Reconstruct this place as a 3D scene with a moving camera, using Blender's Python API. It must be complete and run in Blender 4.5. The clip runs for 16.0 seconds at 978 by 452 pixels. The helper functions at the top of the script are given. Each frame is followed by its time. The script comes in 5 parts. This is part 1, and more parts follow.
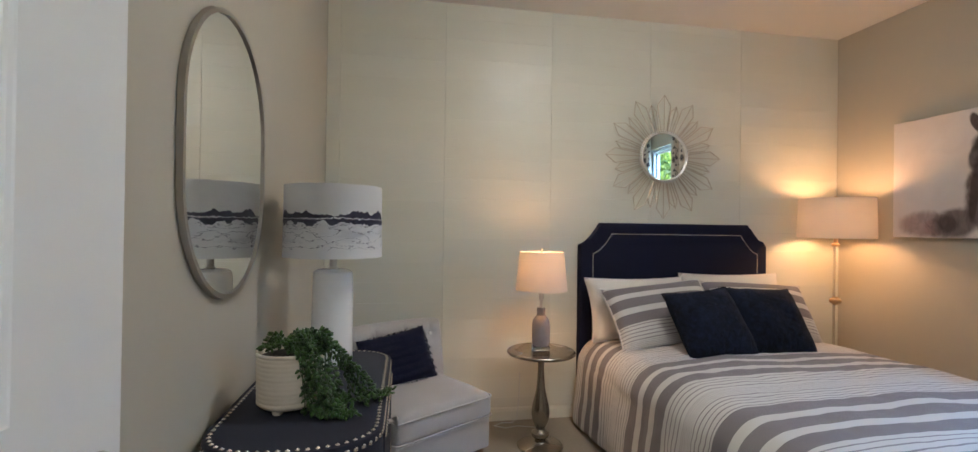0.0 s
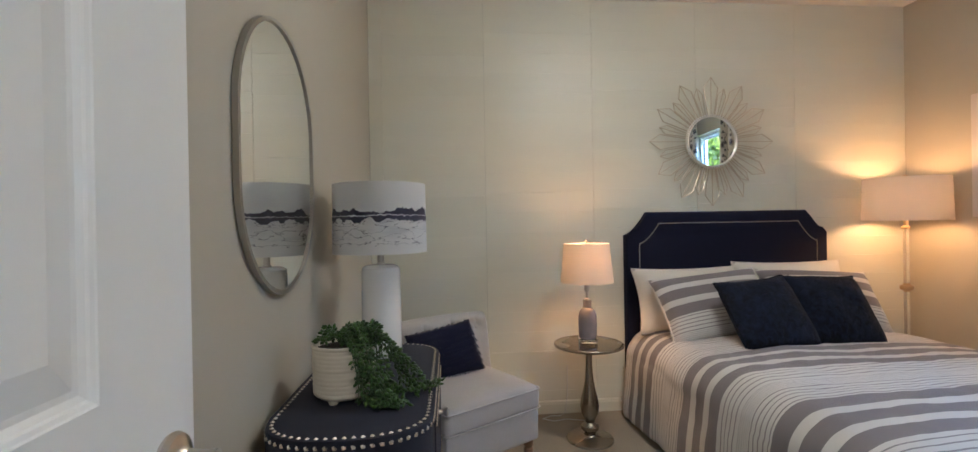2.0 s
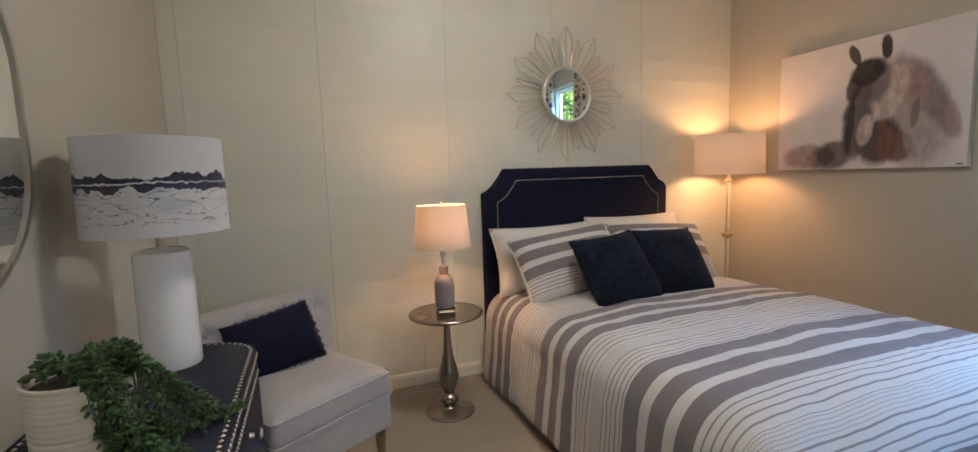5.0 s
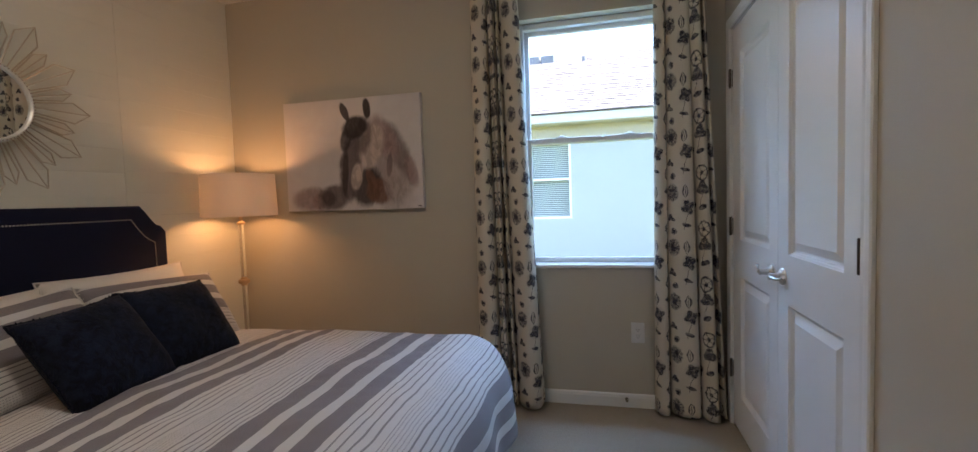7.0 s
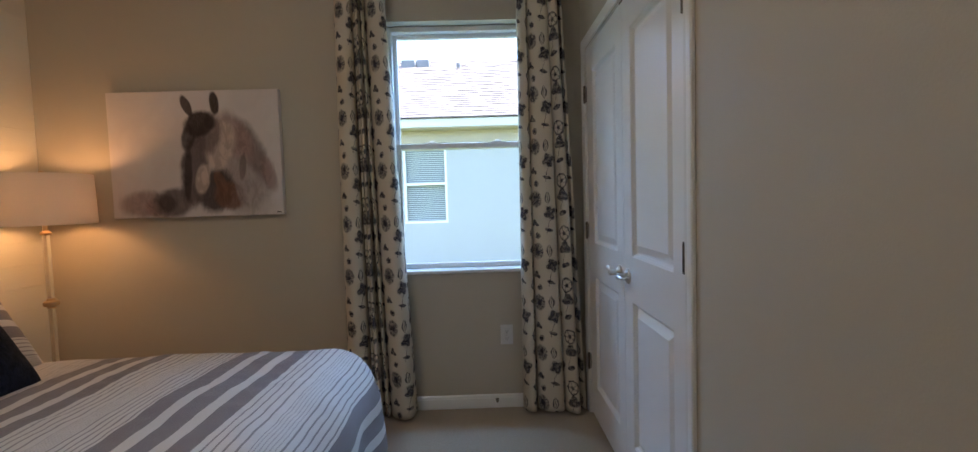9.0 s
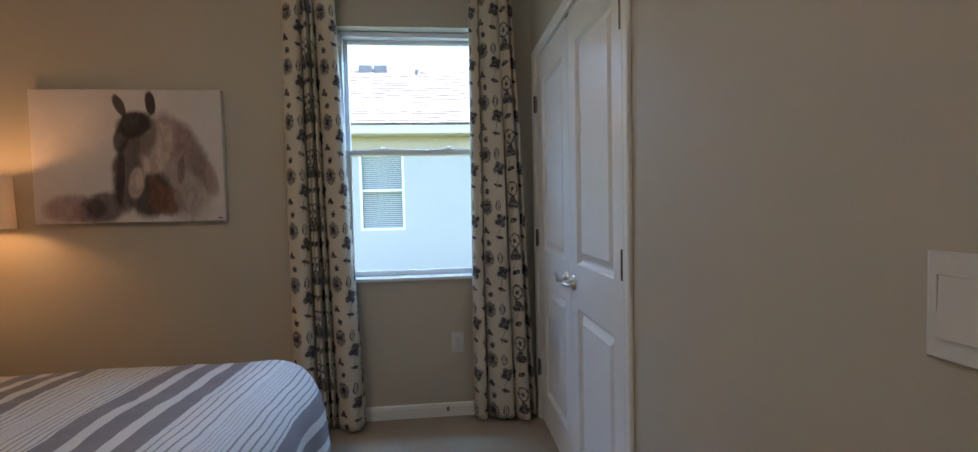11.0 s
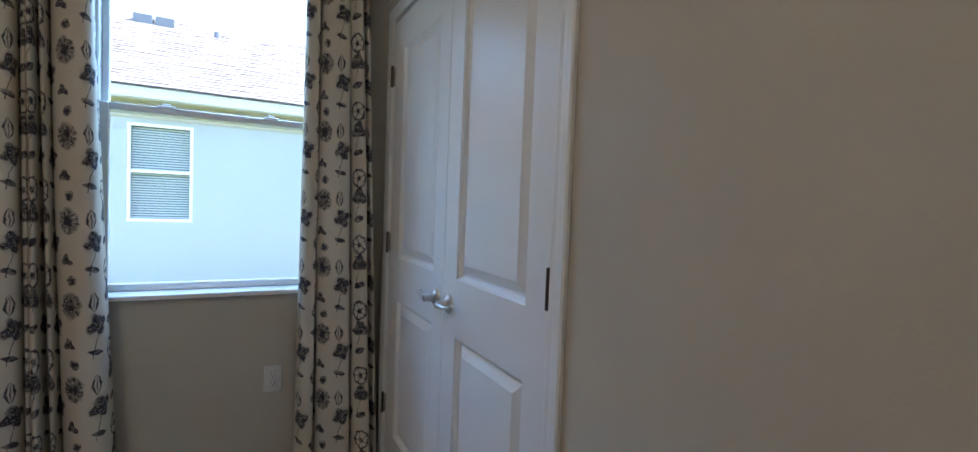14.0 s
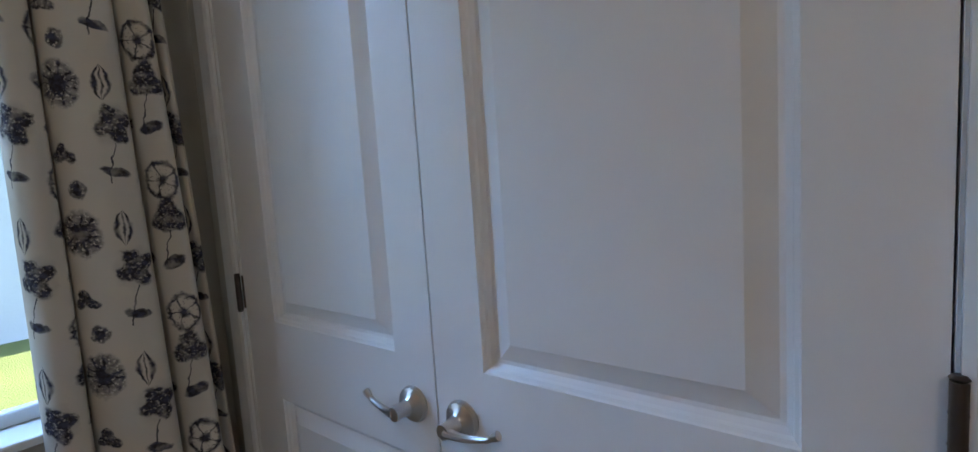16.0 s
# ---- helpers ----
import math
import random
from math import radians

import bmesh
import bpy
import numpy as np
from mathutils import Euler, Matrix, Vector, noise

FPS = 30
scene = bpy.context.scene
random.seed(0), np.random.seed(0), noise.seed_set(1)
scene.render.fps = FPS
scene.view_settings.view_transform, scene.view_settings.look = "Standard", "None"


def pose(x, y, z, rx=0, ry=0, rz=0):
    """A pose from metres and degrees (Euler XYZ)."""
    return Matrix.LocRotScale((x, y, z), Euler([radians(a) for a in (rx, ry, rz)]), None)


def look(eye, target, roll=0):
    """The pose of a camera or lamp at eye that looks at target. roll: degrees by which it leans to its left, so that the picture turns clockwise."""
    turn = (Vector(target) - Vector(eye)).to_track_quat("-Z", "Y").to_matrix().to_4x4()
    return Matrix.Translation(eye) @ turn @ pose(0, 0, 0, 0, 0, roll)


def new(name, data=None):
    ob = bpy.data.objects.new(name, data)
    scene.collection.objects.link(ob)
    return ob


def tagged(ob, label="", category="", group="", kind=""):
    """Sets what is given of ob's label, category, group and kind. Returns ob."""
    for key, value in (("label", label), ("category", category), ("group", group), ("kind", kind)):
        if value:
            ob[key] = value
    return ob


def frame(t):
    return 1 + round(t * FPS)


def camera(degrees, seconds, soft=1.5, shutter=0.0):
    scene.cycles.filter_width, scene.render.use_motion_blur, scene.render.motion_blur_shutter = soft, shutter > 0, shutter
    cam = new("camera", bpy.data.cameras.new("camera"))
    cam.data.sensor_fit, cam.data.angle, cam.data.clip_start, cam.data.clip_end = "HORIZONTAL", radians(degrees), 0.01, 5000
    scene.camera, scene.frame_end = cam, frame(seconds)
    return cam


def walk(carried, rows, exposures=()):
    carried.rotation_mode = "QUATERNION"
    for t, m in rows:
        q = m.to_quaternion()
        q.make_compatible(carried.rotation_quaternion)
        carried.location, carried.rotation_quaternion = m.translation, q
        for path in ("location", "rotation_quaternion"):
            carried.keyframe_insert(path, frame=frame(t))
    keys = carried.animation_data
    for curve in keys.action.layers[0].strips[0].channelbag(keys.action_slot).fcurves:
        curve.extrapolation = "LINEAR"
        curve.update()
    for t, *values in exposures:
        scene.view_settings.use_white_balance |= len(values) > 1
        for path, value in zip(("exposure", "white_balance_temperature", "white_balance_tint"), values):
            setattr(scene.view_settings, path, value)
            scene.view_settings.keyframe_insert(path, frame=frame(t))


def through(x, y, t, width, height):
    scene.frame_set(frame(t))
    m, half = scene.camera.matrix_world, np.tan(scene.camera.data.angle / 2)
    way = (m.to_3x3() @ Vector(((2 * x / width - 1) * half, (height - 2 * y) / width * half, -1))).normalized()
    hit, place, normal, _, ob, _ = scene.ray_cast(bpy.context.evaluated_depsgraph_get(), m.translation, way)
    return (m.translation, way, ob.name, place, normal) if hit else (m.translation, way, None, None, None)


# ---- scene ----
cam = camera(91.8, 16.0, soft=1.4)
PATH = [
    (0, (1.149, 0.175, 1.178), (1.492, 2.145, 1.191), 0.8),
    (0.5, (1.149, 0.177, 1.175), (1.438, 2.156, 1.191), 1.1),
    (1, (1.139, 0.182, 1.168), (1.361, 2.169, 1.184), 0.6),
    (1.5, (1.143, 0.17, 1.171), (1.319, 2.162, 1.175), -0.1),
    (2, (1.148, 0.172, 1.167), (1.313, 2.166, 1.162), -1.0),
    (2.5, (1.161, 0.166, 1.174), (1.325, 2.159, 1.141), -1.0),
    (3, (1.157, 0.194, 1.163), (1.332, 2.185, 1.082), -1.3),
    (3.2, (1.163, 0.214, 1.161), (1.335, 2.202, 1.015), -1.3),
    (5.3, (1.33, 0.451, 1.203), (2.273, 2.201, 0.98), -1.9),
    (5.5, (1.369, 0.47, 1.199), (2.505, 2.104, 1.0), -2.1),
    (6, (1.405, 0.556, 1.21), (3.007, 1.744, 1.057), -2.0),
    (6.5, (1.397, 0.617, 1.209), (3.236, 1.393, 1.078), -2.5),
    (7, (1.405, 0.634, 1.202), (3.346, 1.104, 1.09), -1.9),
    (7.5, (1.422, 0.629, 1.203), (3.405, 0.869, 1.095), -1.5),
    (8, (1.429, 0.62, 1.203), (3.423, 0.737, 1.094), -1.5),
    (8.5, (1.434, 0.604, 1.205), (3.43, 0.655, 1.098), -1.7),
    (9, (1.432, 0.591, 1.212), (3.428, 0.556, 1.1), -1.7),
    (9.2, (1.401, 0.602, 1.211), (3.397, 0.517, 1.111), -1.7),
    (11.5, (1.434, 0.535, 1.211), (3.417, 0.291, 1.124), -0.9),
    (12, (1.443, 0.54, 1.208), (3.412, 0.202, 1.12), -0.2),
    (12.5, (1.483, 0.54, 1.212), (3.417, 0.039, 1.122), 1.0),
    (13, (1.601, 0.549, 1.21), (3.502, -0.068, 1.127), 1.8),
    (13.5, (1.751, 0.559, 1.207), (3.62, -0.149, 1.129), 2.0),
    (14, (1.936, 0.609, 1.2), (3.699, -0.333, 1.121), 2.2),
    (14.5, (2.134, 0.622, 1.208), (3.779, -0.514, 1.116), 0.0),
    (15, (2.393, 0.605, 1.218), (3.922, -0.680, 1.118), -1.8),
    (15.5, (2.639, 0.566, 1.219), (4.041, -0.856, 1.099), -1.7),
    (16, (2.848, 0.531, 1.255), (4.06, -1.049, 1.069), -3.7),
]
walk(cam, [(t, look(eye, target, roll)) for t, eye, target, roll in PATH], [(0.0, 3.7, 5400, 8), (3.2, 3.7, 5400, 8), (5.4, 3.66, 5700, 11), (6.0, 2.98, 6000, 15), (6.6, 3.04, 6050, 16), (7.2, 2.82, 6220, 15), (9.5, 2.74, 6190, 14), (12.0, 2.78, 6180, 13), (13.0, 2.82, 6060, 12), (14.0, 2.86, 5820, 12), (14.6, 2.7, 5600, 13), (15.2, 2.5, 5560, 13), (16.0, 2.66, 5800, 14)])

# ---- light ----
world = bpy.data.worlds.new("sky")
scene.world = world
world.use_nodes = True
wn = world.node_tree
sky = wn.nodes.new("ShaderNodeTexSky")
sky.sky_type, sky.sun_disc = "NISHITA", False
sky.sun_elevation, sky.sun_rotation = radians(60), radians(170)
wn.links.new(sky.outputs[0], wn.nodes["Background"].inputs[0])
wn.nodes["Background"].inputs[1].default_value = 0.15

sun = new("sun", bpy.data.lights.new("sun", "SUN"))
sun.data.energy, sun.data.angle, sun.data.color = 3.7, radians(0.5), (1.0, 0.95, 0.88)
sun.matrix_world = look((0.9, -5.0, 9.0), (0, 0, 0))
# added area lamp, unseen outside above the window head, topping up the sky's light
sky_fill = new("window_skylight", bpy.data.lights.new("window_skylight", "AREA"))
sky_fill.data.shape, sky_fill.data.size, sky_fill.data.size_y = "RECTANGLE", 0.85, 0.16
sky_fill.data.energy, sky_fill.data.color = 4.4, (0.32, 0.60, 1.0)
sky_fill.matrix_world = look((4.62, 0.66, 2.50), (2.9, 1.3, 0.6))


def bulb(name, x, y, z, watts, color, size=0.03):
    lamp = new(name, bpy.data.lights.new(name, "POINT"))
    lamp.data.energy, lamp.data.color, lamp.data.shadow_soft_size = watts, color, size
    lamp.location = (x, y, z)


CEILING_GLOW, HALL_GLOW = 5.7, 9.5
WARM = (1.0, 0.48, 0.175)
bulb("table_lamp_bulb", 1.882, 2.684, 0.965, 0.42, WARM, 0.045)
bulb("floor_lamp_bulb", 3.87, 2.79, 1.275, 0.92, WARM, 0.065)

# ---- materials ----


class S:
    """A socket with arithmetic, for short node formulas."""

    def __init__(self, tree, sock):
        self.t, self.s = tree, sock

    def _op(self, op, a, b=None, c=None):
        n = self.t.nodes.new("ShaderNodeMath")
        n.operation = op
        for i, v in enumerate((a, b, c)):
            if v is None:
                continue
            if isinstance(v, S):
                self.t.links.new(v.s, n.inputs[i])
            else:
                n.inputs[i].default_value = v
        return S(self.t, n.outputs[0])

    def __add__(self, o): return self._op("ADD", self, o)
    def __sub__(self, o): return self._op("SUBTRACT", self, o)
    def __rsub__(self, o): return self._op("SUBTRACT", o, self)
    def __mul__(self, o): return self._op("MULTIPLY", self, o)
    def __truediv__(self, o): return self._op("DIVIDE", self, o)
    def lt(self, o): return self._op("LESS_THAN", self, o)
    def gt(self, o): return self._op("GREATER_THAN", self, o)
    def mod(self, o): return self._op("FLOORED_MODULO", self, o)
    def floor(self): return self._op("FLOOR", self)
    def sin(self): return self._op("SINE", self)
    def abs(self): return self._op("ABSOLUTE", self)
    def sqrt(self): return self._op("SQRT", self)
    def max(self, o): return self._op("MAXIMUM", self, o)
    def min(self, o): return self._op("MINIMUM", self, o)
    def atan2(self, o): return self._op("ARCTAN2", self, o)
    def band(self, a, b): return self.gt(a) * self.lt(b)
    def step(self, a, b):
        n = self.t.nodes.new("ShaderNodeMapRange")
        n.interpolation_type = "SMOOTHSTEP"
        n.inputs["From Min"].default_value, n.inputs["From Max"].default_value = a, b
        self.t.links.new(self.s, n.inputs["Value"])
        return S(self.t, n.outputs[0])


class M:
    """A material under construction."""

    def __init__(self, name, color=(0.5, 0.5, 0.5), rough=0.6, metal=0.0, **more):
        self.m = bpy.data.materials.new(name)
        self.m.use_nodes = True
        self.t = self.m.node_tree
        self.b = self.t.nodes["Principled BSDF"]
        self.b.inputs["Base Color"].default_value = (*color, 1)
        self.b.inputs["Roughness"].default_value = rough
        self.b.inputs["Metallic"].default_value = metal
        for k, v in more.items():
            self.b.inputs[k.replace("_", " ")].default_value = v
        self.color = color

    def coord(self, kind="Object"):
        n = self.t.nodes.new("ShaderNodeTexCoord")
        return n.outputs[kind]

    def xyz(self, kind="Object"):
        n = self.t.nodes.new("ShaderNodeSeparateXYZ")
        self.t.links.new(self.coord(kind), n.inputs[0])
        return [S(self.t, o) for o in n.outputs]

    def noise(self, scale, detail=3, kind="Object", stretch=None, rough=0.5, distort=0.0):
        n = self.t.nodes.new("ShaderNodeTexNoise")
        n.inputs["Scale"].default_value, n.inputs["Detail"].default_value = scale, detail
        n.inputs["Roughness"].default_value, n.inputs["Distortion"].default_value = rough, distort
        src = self.coord(kind)
        if stretch:
            mp = self.t.nodes.new("ShaderNodeMapping")
            mp.inputs["Scale"].default_value = stretch
            self.t.links.new(src, mp.inputs[0])
            src = mp.outputs[0]
        self.t.links.new(src, n.inputs["Vector"])
        return S(self.t, n.outputs[0])

    def rgb(self, c):
        n = self.t.nodes.new("ShaderNodeRGB")
        n.outputs[0].default_value = (*c, 1)
        return S(self.t, n.outputs[0])

    def mix(self, fac, a, b):
        n = self.t.nodes.new("ShaderNodeMix")
        n.data_type = "RGBA"
        for i, v in ((0, fac), (6, a), (7, b)):
            if isinstance(v, S):
                self.t.links.new(v.s, n.inputs[i])
            elif i == 0:
                n.inputs[i].default_value = v
            else:
                n.inputs[i].default_value = (*v, 1)
        return S(self.t, n.outputs[2])

    def set(self, name, s):
        self.t.links.new(s.s, self.b.inputs[name])
        return self

    def bump(self, height, strength=0.3, dist=0.002):
        n = self.t.nodes.new("ShaderNodeBump")
        n.inputs["Strength"].default_value, n.inputs["Distance"].default_value = strength, dist
        self.t.links.new(height.s, n.inputs["Height"])
        self.t.links.new(n.outputs[0], self.b.inputs["Normal"])
        return self

    def vary(self, big=1.5, amount=0.08, fine=180, bump=0.15, dist=0.001, gloss=0.0):
        """Broad tone changes and a fine relief."""
        c = self.color
        f = self.noise(big, 4)
        g = self.noise(fine, 3)
        dark, light = [v * (1 - amount) for v in c], [min(1, v * (1 + amount)) for v in c]
        self.set("Base Color", self.mix(f * 0.7 + g * 0.3, dark, light))
        self.bump(g, bump, dist)
        if gloss:
            r = self.b.inputs["Roughness"].default_value
            self.set("Roughness", f * (2 * gloss) + (r - gloss))
        return self


def plain(name, color, rough=0.6, metal=0.0, **kw):
    return M(name, color, rough, metal).vary(**kw).m


PAINT = plain("wall_paint", (0.51, 0.468, 0.385), 0.55, amount=0.035, fine=190, bump=0.22, dist=0.0014, gloss=0.06)
CEIL = plain("ceiling_paint", (0.78, 0.76, 0.72), 0.85, fine=60, bump=0.5, dist=0.003, amount=0.03)
TRIM = plain("trim_paint", (0.80, 0.80, 0.78), 0.32, amount=0.02, fine=90, bump=0.05, gloss=0.05)
DOOR = plain("door_paint", (0.80, 0.80, 0.79), 0.33, amount=0.02, fine=500, bump=0.10, dist=0.0006, gloss=0.06)
VINYL = plain("window_vinyl", (0.82, 0.82, 0.80), 0.35, amount=0.02)
NICKEL = plain("brushed_nickel", (0.62, 0.58, 0.53), 0.28, 1.0, amount=0.06, fine=400, bump=0.05)
BRONZE = plain("antique_metal", (0.36, 0.33, 0.285), 0.27, 1.0, amount=0.22, fine=90, bump=0.08, gloss=0.08)
PLASTIC = plain("white_plastic", (0.68, 0.67, 0.65), 0.35, amount=0.02)
DARK = plain("dark_gap", (0.03, 0.028, 0.026), 0.7)
BLACKWOOD = plain("dark_wood", (0.045, 0.032, 0.025), 0.45, amount=0.3)

m = M("shiplap_paint", (0.74, 0.72, 0.62), 0.38)
inf = m.t.nodes.new("ShaderNodeObjectInfo")
g = m.noise(14, 5, stretch=(0.25, 1, 1))
f = m.noise(220, 3, stretch=(0.2, 1, 1))
m.set("Base Color", m.mix(S(m.t, inf.outputs["Random"]) * 0.4 + g * 0.6, (0.70, 0.685, 0.585), (0.77, 0.75, 0.65)))
m.bump(f * 0.5 + g, 0.25, 0.0012)
m.set("Roughness", g * 0.16 + 0.30)
SHIPLAP = m.m

m = M("carpet", (0.42, 0.36, 0.28), 0.95)
a, b2, c = m.noise(420, 2), m.noise(60, 4), m.noise(2.2, 4)
m.set("Base Color", m.mix(a * 0.45 + b2 * 0.25 + c * 0.3, (0.30, 0.25, 0.19), (0.56, 0.49, 0.39)))
m.bump(a + b2 * 0.8, 0.9, 0.006)
CARPET = m.m

# ---- mesh helpers ----


def mesh_of(name, bm, mat, smooth=False):
    bmesh.ops.recalc_face_normals(bm, faces=bm.faces[:])
    me = bpy.data.meshes.new(name)
    bm.to_mesh(me)
    bm.free()
    if mat:
        me.materials.append(mat)
    if smooth:
        me.shade_smooth()
        if smooth != "all":
            me.set_sharp_from_angle(angle=radians(35))
    return me


def part(name, bm, mat, parent, label="", smooth=False):
    ob = new(name, mesh_of(name, bm, mat, smooth))
    ob.parent = parent
    return tagged(ob, label)


def single(name, bm, mat, label="", category="", kind="", group="", smooth=False):
    return tagged(new(name, mesh_of(name, bm, mat, smooth)), label, category, group, kind)


def thing(name, at, label, category, kind="", group="", rz=0.0):
    ob = new(name)
    ob.empty_display_size = 0.05
    ob.matrix_world = pose(*at, 0, 0, rz)
    return tagged(ob, label, category, group, kind)


def box(x0, y0, z0, x1, y1, z1, bevel=0.0, seg=1, bm=None):
    own = bmesh.new()
    bmesh.ops.create_cube(own, size=1)
    for v in own.verts:
        v.co = Vector(((x0 + x1) / 2 + v.co.x * (x1 - x0), (y0 + y1) / 2 + v.co.y * (y1 - y0), (z0 + z1) / 2 + v.co.z * (z1 - z0)))
    if bevel:
        bmesh.ops.bevel(own, geom=own.edges[:], offset=bevel, segments=seg, affect="EDGES", profile=0.5)
    return join(bm, own)


def join(bm, own):
    if bm is None:
        return own
    me = bpy.data.meshes.new("tmp")
    own.to_mesh(me)
    own.free()
    bm.from_mesh(me)
    bpy.data.meshes.remove(me)
    return bm


def lathe(profile, n=32, at=(0, 0, 0), bm=None):
    """A turned solid from (radius, height) pairs."""
    own = bmesh.new()
    rings = []
    for r, z in profile:
        if r < 1e-5:
            rings.append([own.verts.new((at[0], at[1], at[2] + z))])
        else:
            rings.append([own.verts.new((at[0] + r * math.cos(2 * math.pi * i / n), at[1] + r * math.sin(2 * math.pi * i / n), at[2] + z)) for i in range(n)])
    for a, b in zip(rings, rings[1:]):
        for i in range(n):
            j = (i + 1) % n
            if len(a) == 1 and len(b) == 1:
                continue
            if len(a) == 1:
                own.faces.new((a[0], b[i], b[j]))
            elif len(b) == 1:
                own.faces.new((a[i], a[j], b[0]))
            else:
                own.faces.new((a[i], a[j], b[j], b[i]))
    return join(bm, own)


def tube(points, r, n=8, closed=False, bm=None, radii=None):
    """A round rod along points."""
    own = bmesh.new()
    pts = [Vector(p) for p in points]
    rings, up = [], None
    for i, p in enumerate(pts):
        if closed:
            d = pts[(i + 1) % len(pts)] - pts[i - 1]
        else:
            d = pts[min(i + 1, len(pts) - 1)] - pts[max(i - 1, 0)]
        d.normalize()
        if up is None:
            up = d.orthogonal().normalized()
        up = (up - d * up.dot(d)).normalized()
        w = d.cross(up)
        q = radii[i] if radii else r
        rings.append([own.verts.new(p + q * (math.cos(2 * math.pi * k / n) * up + math.sin(2 * math.pi * k / n) * w)) for k in range(n)])
    pairs = list(zip(rings, rings[1:])) + ([(rings[-1], rings[0])] if closed else [])
    for a, b in pairs:
        for k in range(n):
            own.faces.new((a[k], a[(k + 1) % n], b[(k + 1) % n], b[k]))
    if not closed:
        own.faces.new(rings[0][::-1])
        own.faces.new(rings[-1])
    return join(bm, own)


def slab(outline, z0, z1, bevel=0.0, seg=2, bm=None, m=None):
    """A solid from a closed outline of (x, y), from z0 to z1, moved by m."""
    own = bmesh.new()
    low = [own.verts.new((x, y, z0)) for x, y in outline]
    top = [own.verts.new((x, y, z1)) for x, y in outline]
    own.faces.new(low[::-1])
    cap = own.faces.new(top)
    n = len(low)
    for i in range(n):
        own.faces.new((low[i], low[(i + 1) % n], top[(i + 1) % n], top[i]))
    if bevel:
        bmesh.ops.bevel(own, geom=list(cap.edges), offset=bevel, segments=seg, affect="EDGES", profile=0.5)
    if m is not None:
        bmesh.ops.transform(own, matrix=m, verts=own.verts[:])
    return join(bm, own)


# ---- the room: x 0.68 to 4.14, y 0 to 3.05, ceiling 2.55 ----
XW, XE, YN, ZC = 0.68, 4.14, 3.05, 2.55
floor = single("floor", box(-1.2, -2.2, -0.12, XE, YN + 0.1, 0), CARPET, "beige cut-pile carpet floor", "floor", "structure")
ceiling = single("ceiling", box(-1.2, -2.2, ZC, XE + 0.25, YN + 0.25, ZC + 0.15), CEIL, "off-white textured ceiling", "ceiling", "structure")
wall_west = single("wall_west", box(XW - 0.12, 0.0, 0, XW, YN, ZC), PAINT, "beige painted side wall", "wall", "structure")
wall_north = single("wall_north", box(XW - 0.12, YN + 0.012, 0, XE + 0.12, YN + 0.14, ZC), DARK, "off-white painted shiplap accent wall", "wall", "structure")

# the window opening
WY0, WY1, WZ0, WZ1 = 0.22, 1.105, 0.80, 2.215
b = box(XE, -0.9, -0.3, XE + 0.2, WY0, ZC)
box(XE, WY1, -0.3, XE + 0.2, YN + 0.012, ZC, bm=b)
box(XE, WY0, -0.3, XE + 0.2, WY1, WZ0, bm=b)
box(XE, WY0, WZ1, XE + 0.2, WY1, ZC, bm=b)
wall_east = single("wall_east", b, PAINT, "beige painted wall with a window", "wall", "structure")

# the south wall: entry opening and closet opening
EX0, EX1, EZ = 0.86, 1.64, 2.02
CX0, CX1, CZ = 2.775, 4.025, 2.005
b = box(XW - 0.12, -0.12, 0, EX0, 0, ZC)
box(EX1, -0.12, 0, CX0, 0, ZC, bm=b)
box(CX1, -0.12, 0, XE, 0, ZC, bm=b)
box(EX0, -0.12, EZ, EX1, 0, ZC, bm=b)
box(CX0, -0.12, CZ, CX1, 0, ZC, bm=b)
wall_south = single("wall_south", b, PAINT, "beige painted wall with entry and closet doors", "wall", "structure")

# plain walls that close the hall and the closet
b = box(-1.2, -2.2, 0, -1.08, 0.0, ZC)
box(-1.08, -2.2, 0, 2.5, -2.08, ZC, bm=b)
box(2.38, -2.08, 0, 2.5, -0.12, ZC, bm=b)
box(-1.08, -0.12, 0, XW - 0.12, 0.0, ZC, bm=b)
single("wall_hall", b, PAINT, "beige painted hall walls", "wall", "structure")
b = box(2.5, -0.9, 0, XE, -0.8, ZC)
single("wall_closet", b, PAINT, "beige painted closet back wall", "wall", "structure")


def skirting(name, x0, y0, x1, y1, mat=TRIM):
    """A baseboard 8 cm high with a moulded top, off the wall into the room."""
    b = bmesh.new()
    along = Vector((x1 - x0, y1 - y0, 0))
    n = Vector((-along.y, along.x, 0)).normalized()
    prof = [(0, 0), (0.013, 0), (0.013, 0.056), (0.010, 0.063), (0.010, 0.068), (0.005, 0.075), (0, 0.077)]
    ends = []
    for p in ((x0, y0), (x1, y1)):
        ends.append([b.verts.new((p[0] + n.x * d, p[1] + n.y * d, h + 0.001)) for d, h in prof])
    k = len(prof)
    for i in range(k):
        b.faces.new((ends[0][i], ends[0][(i + 1) % k], ends[1][(i + 1) % k], ends[1][i]))
    b.faces.new(ends[0][::-1])
    b.faces.new(ends[1])
    return single(name, b, mat, "white moulded baseboard", "baseboard", "structure")


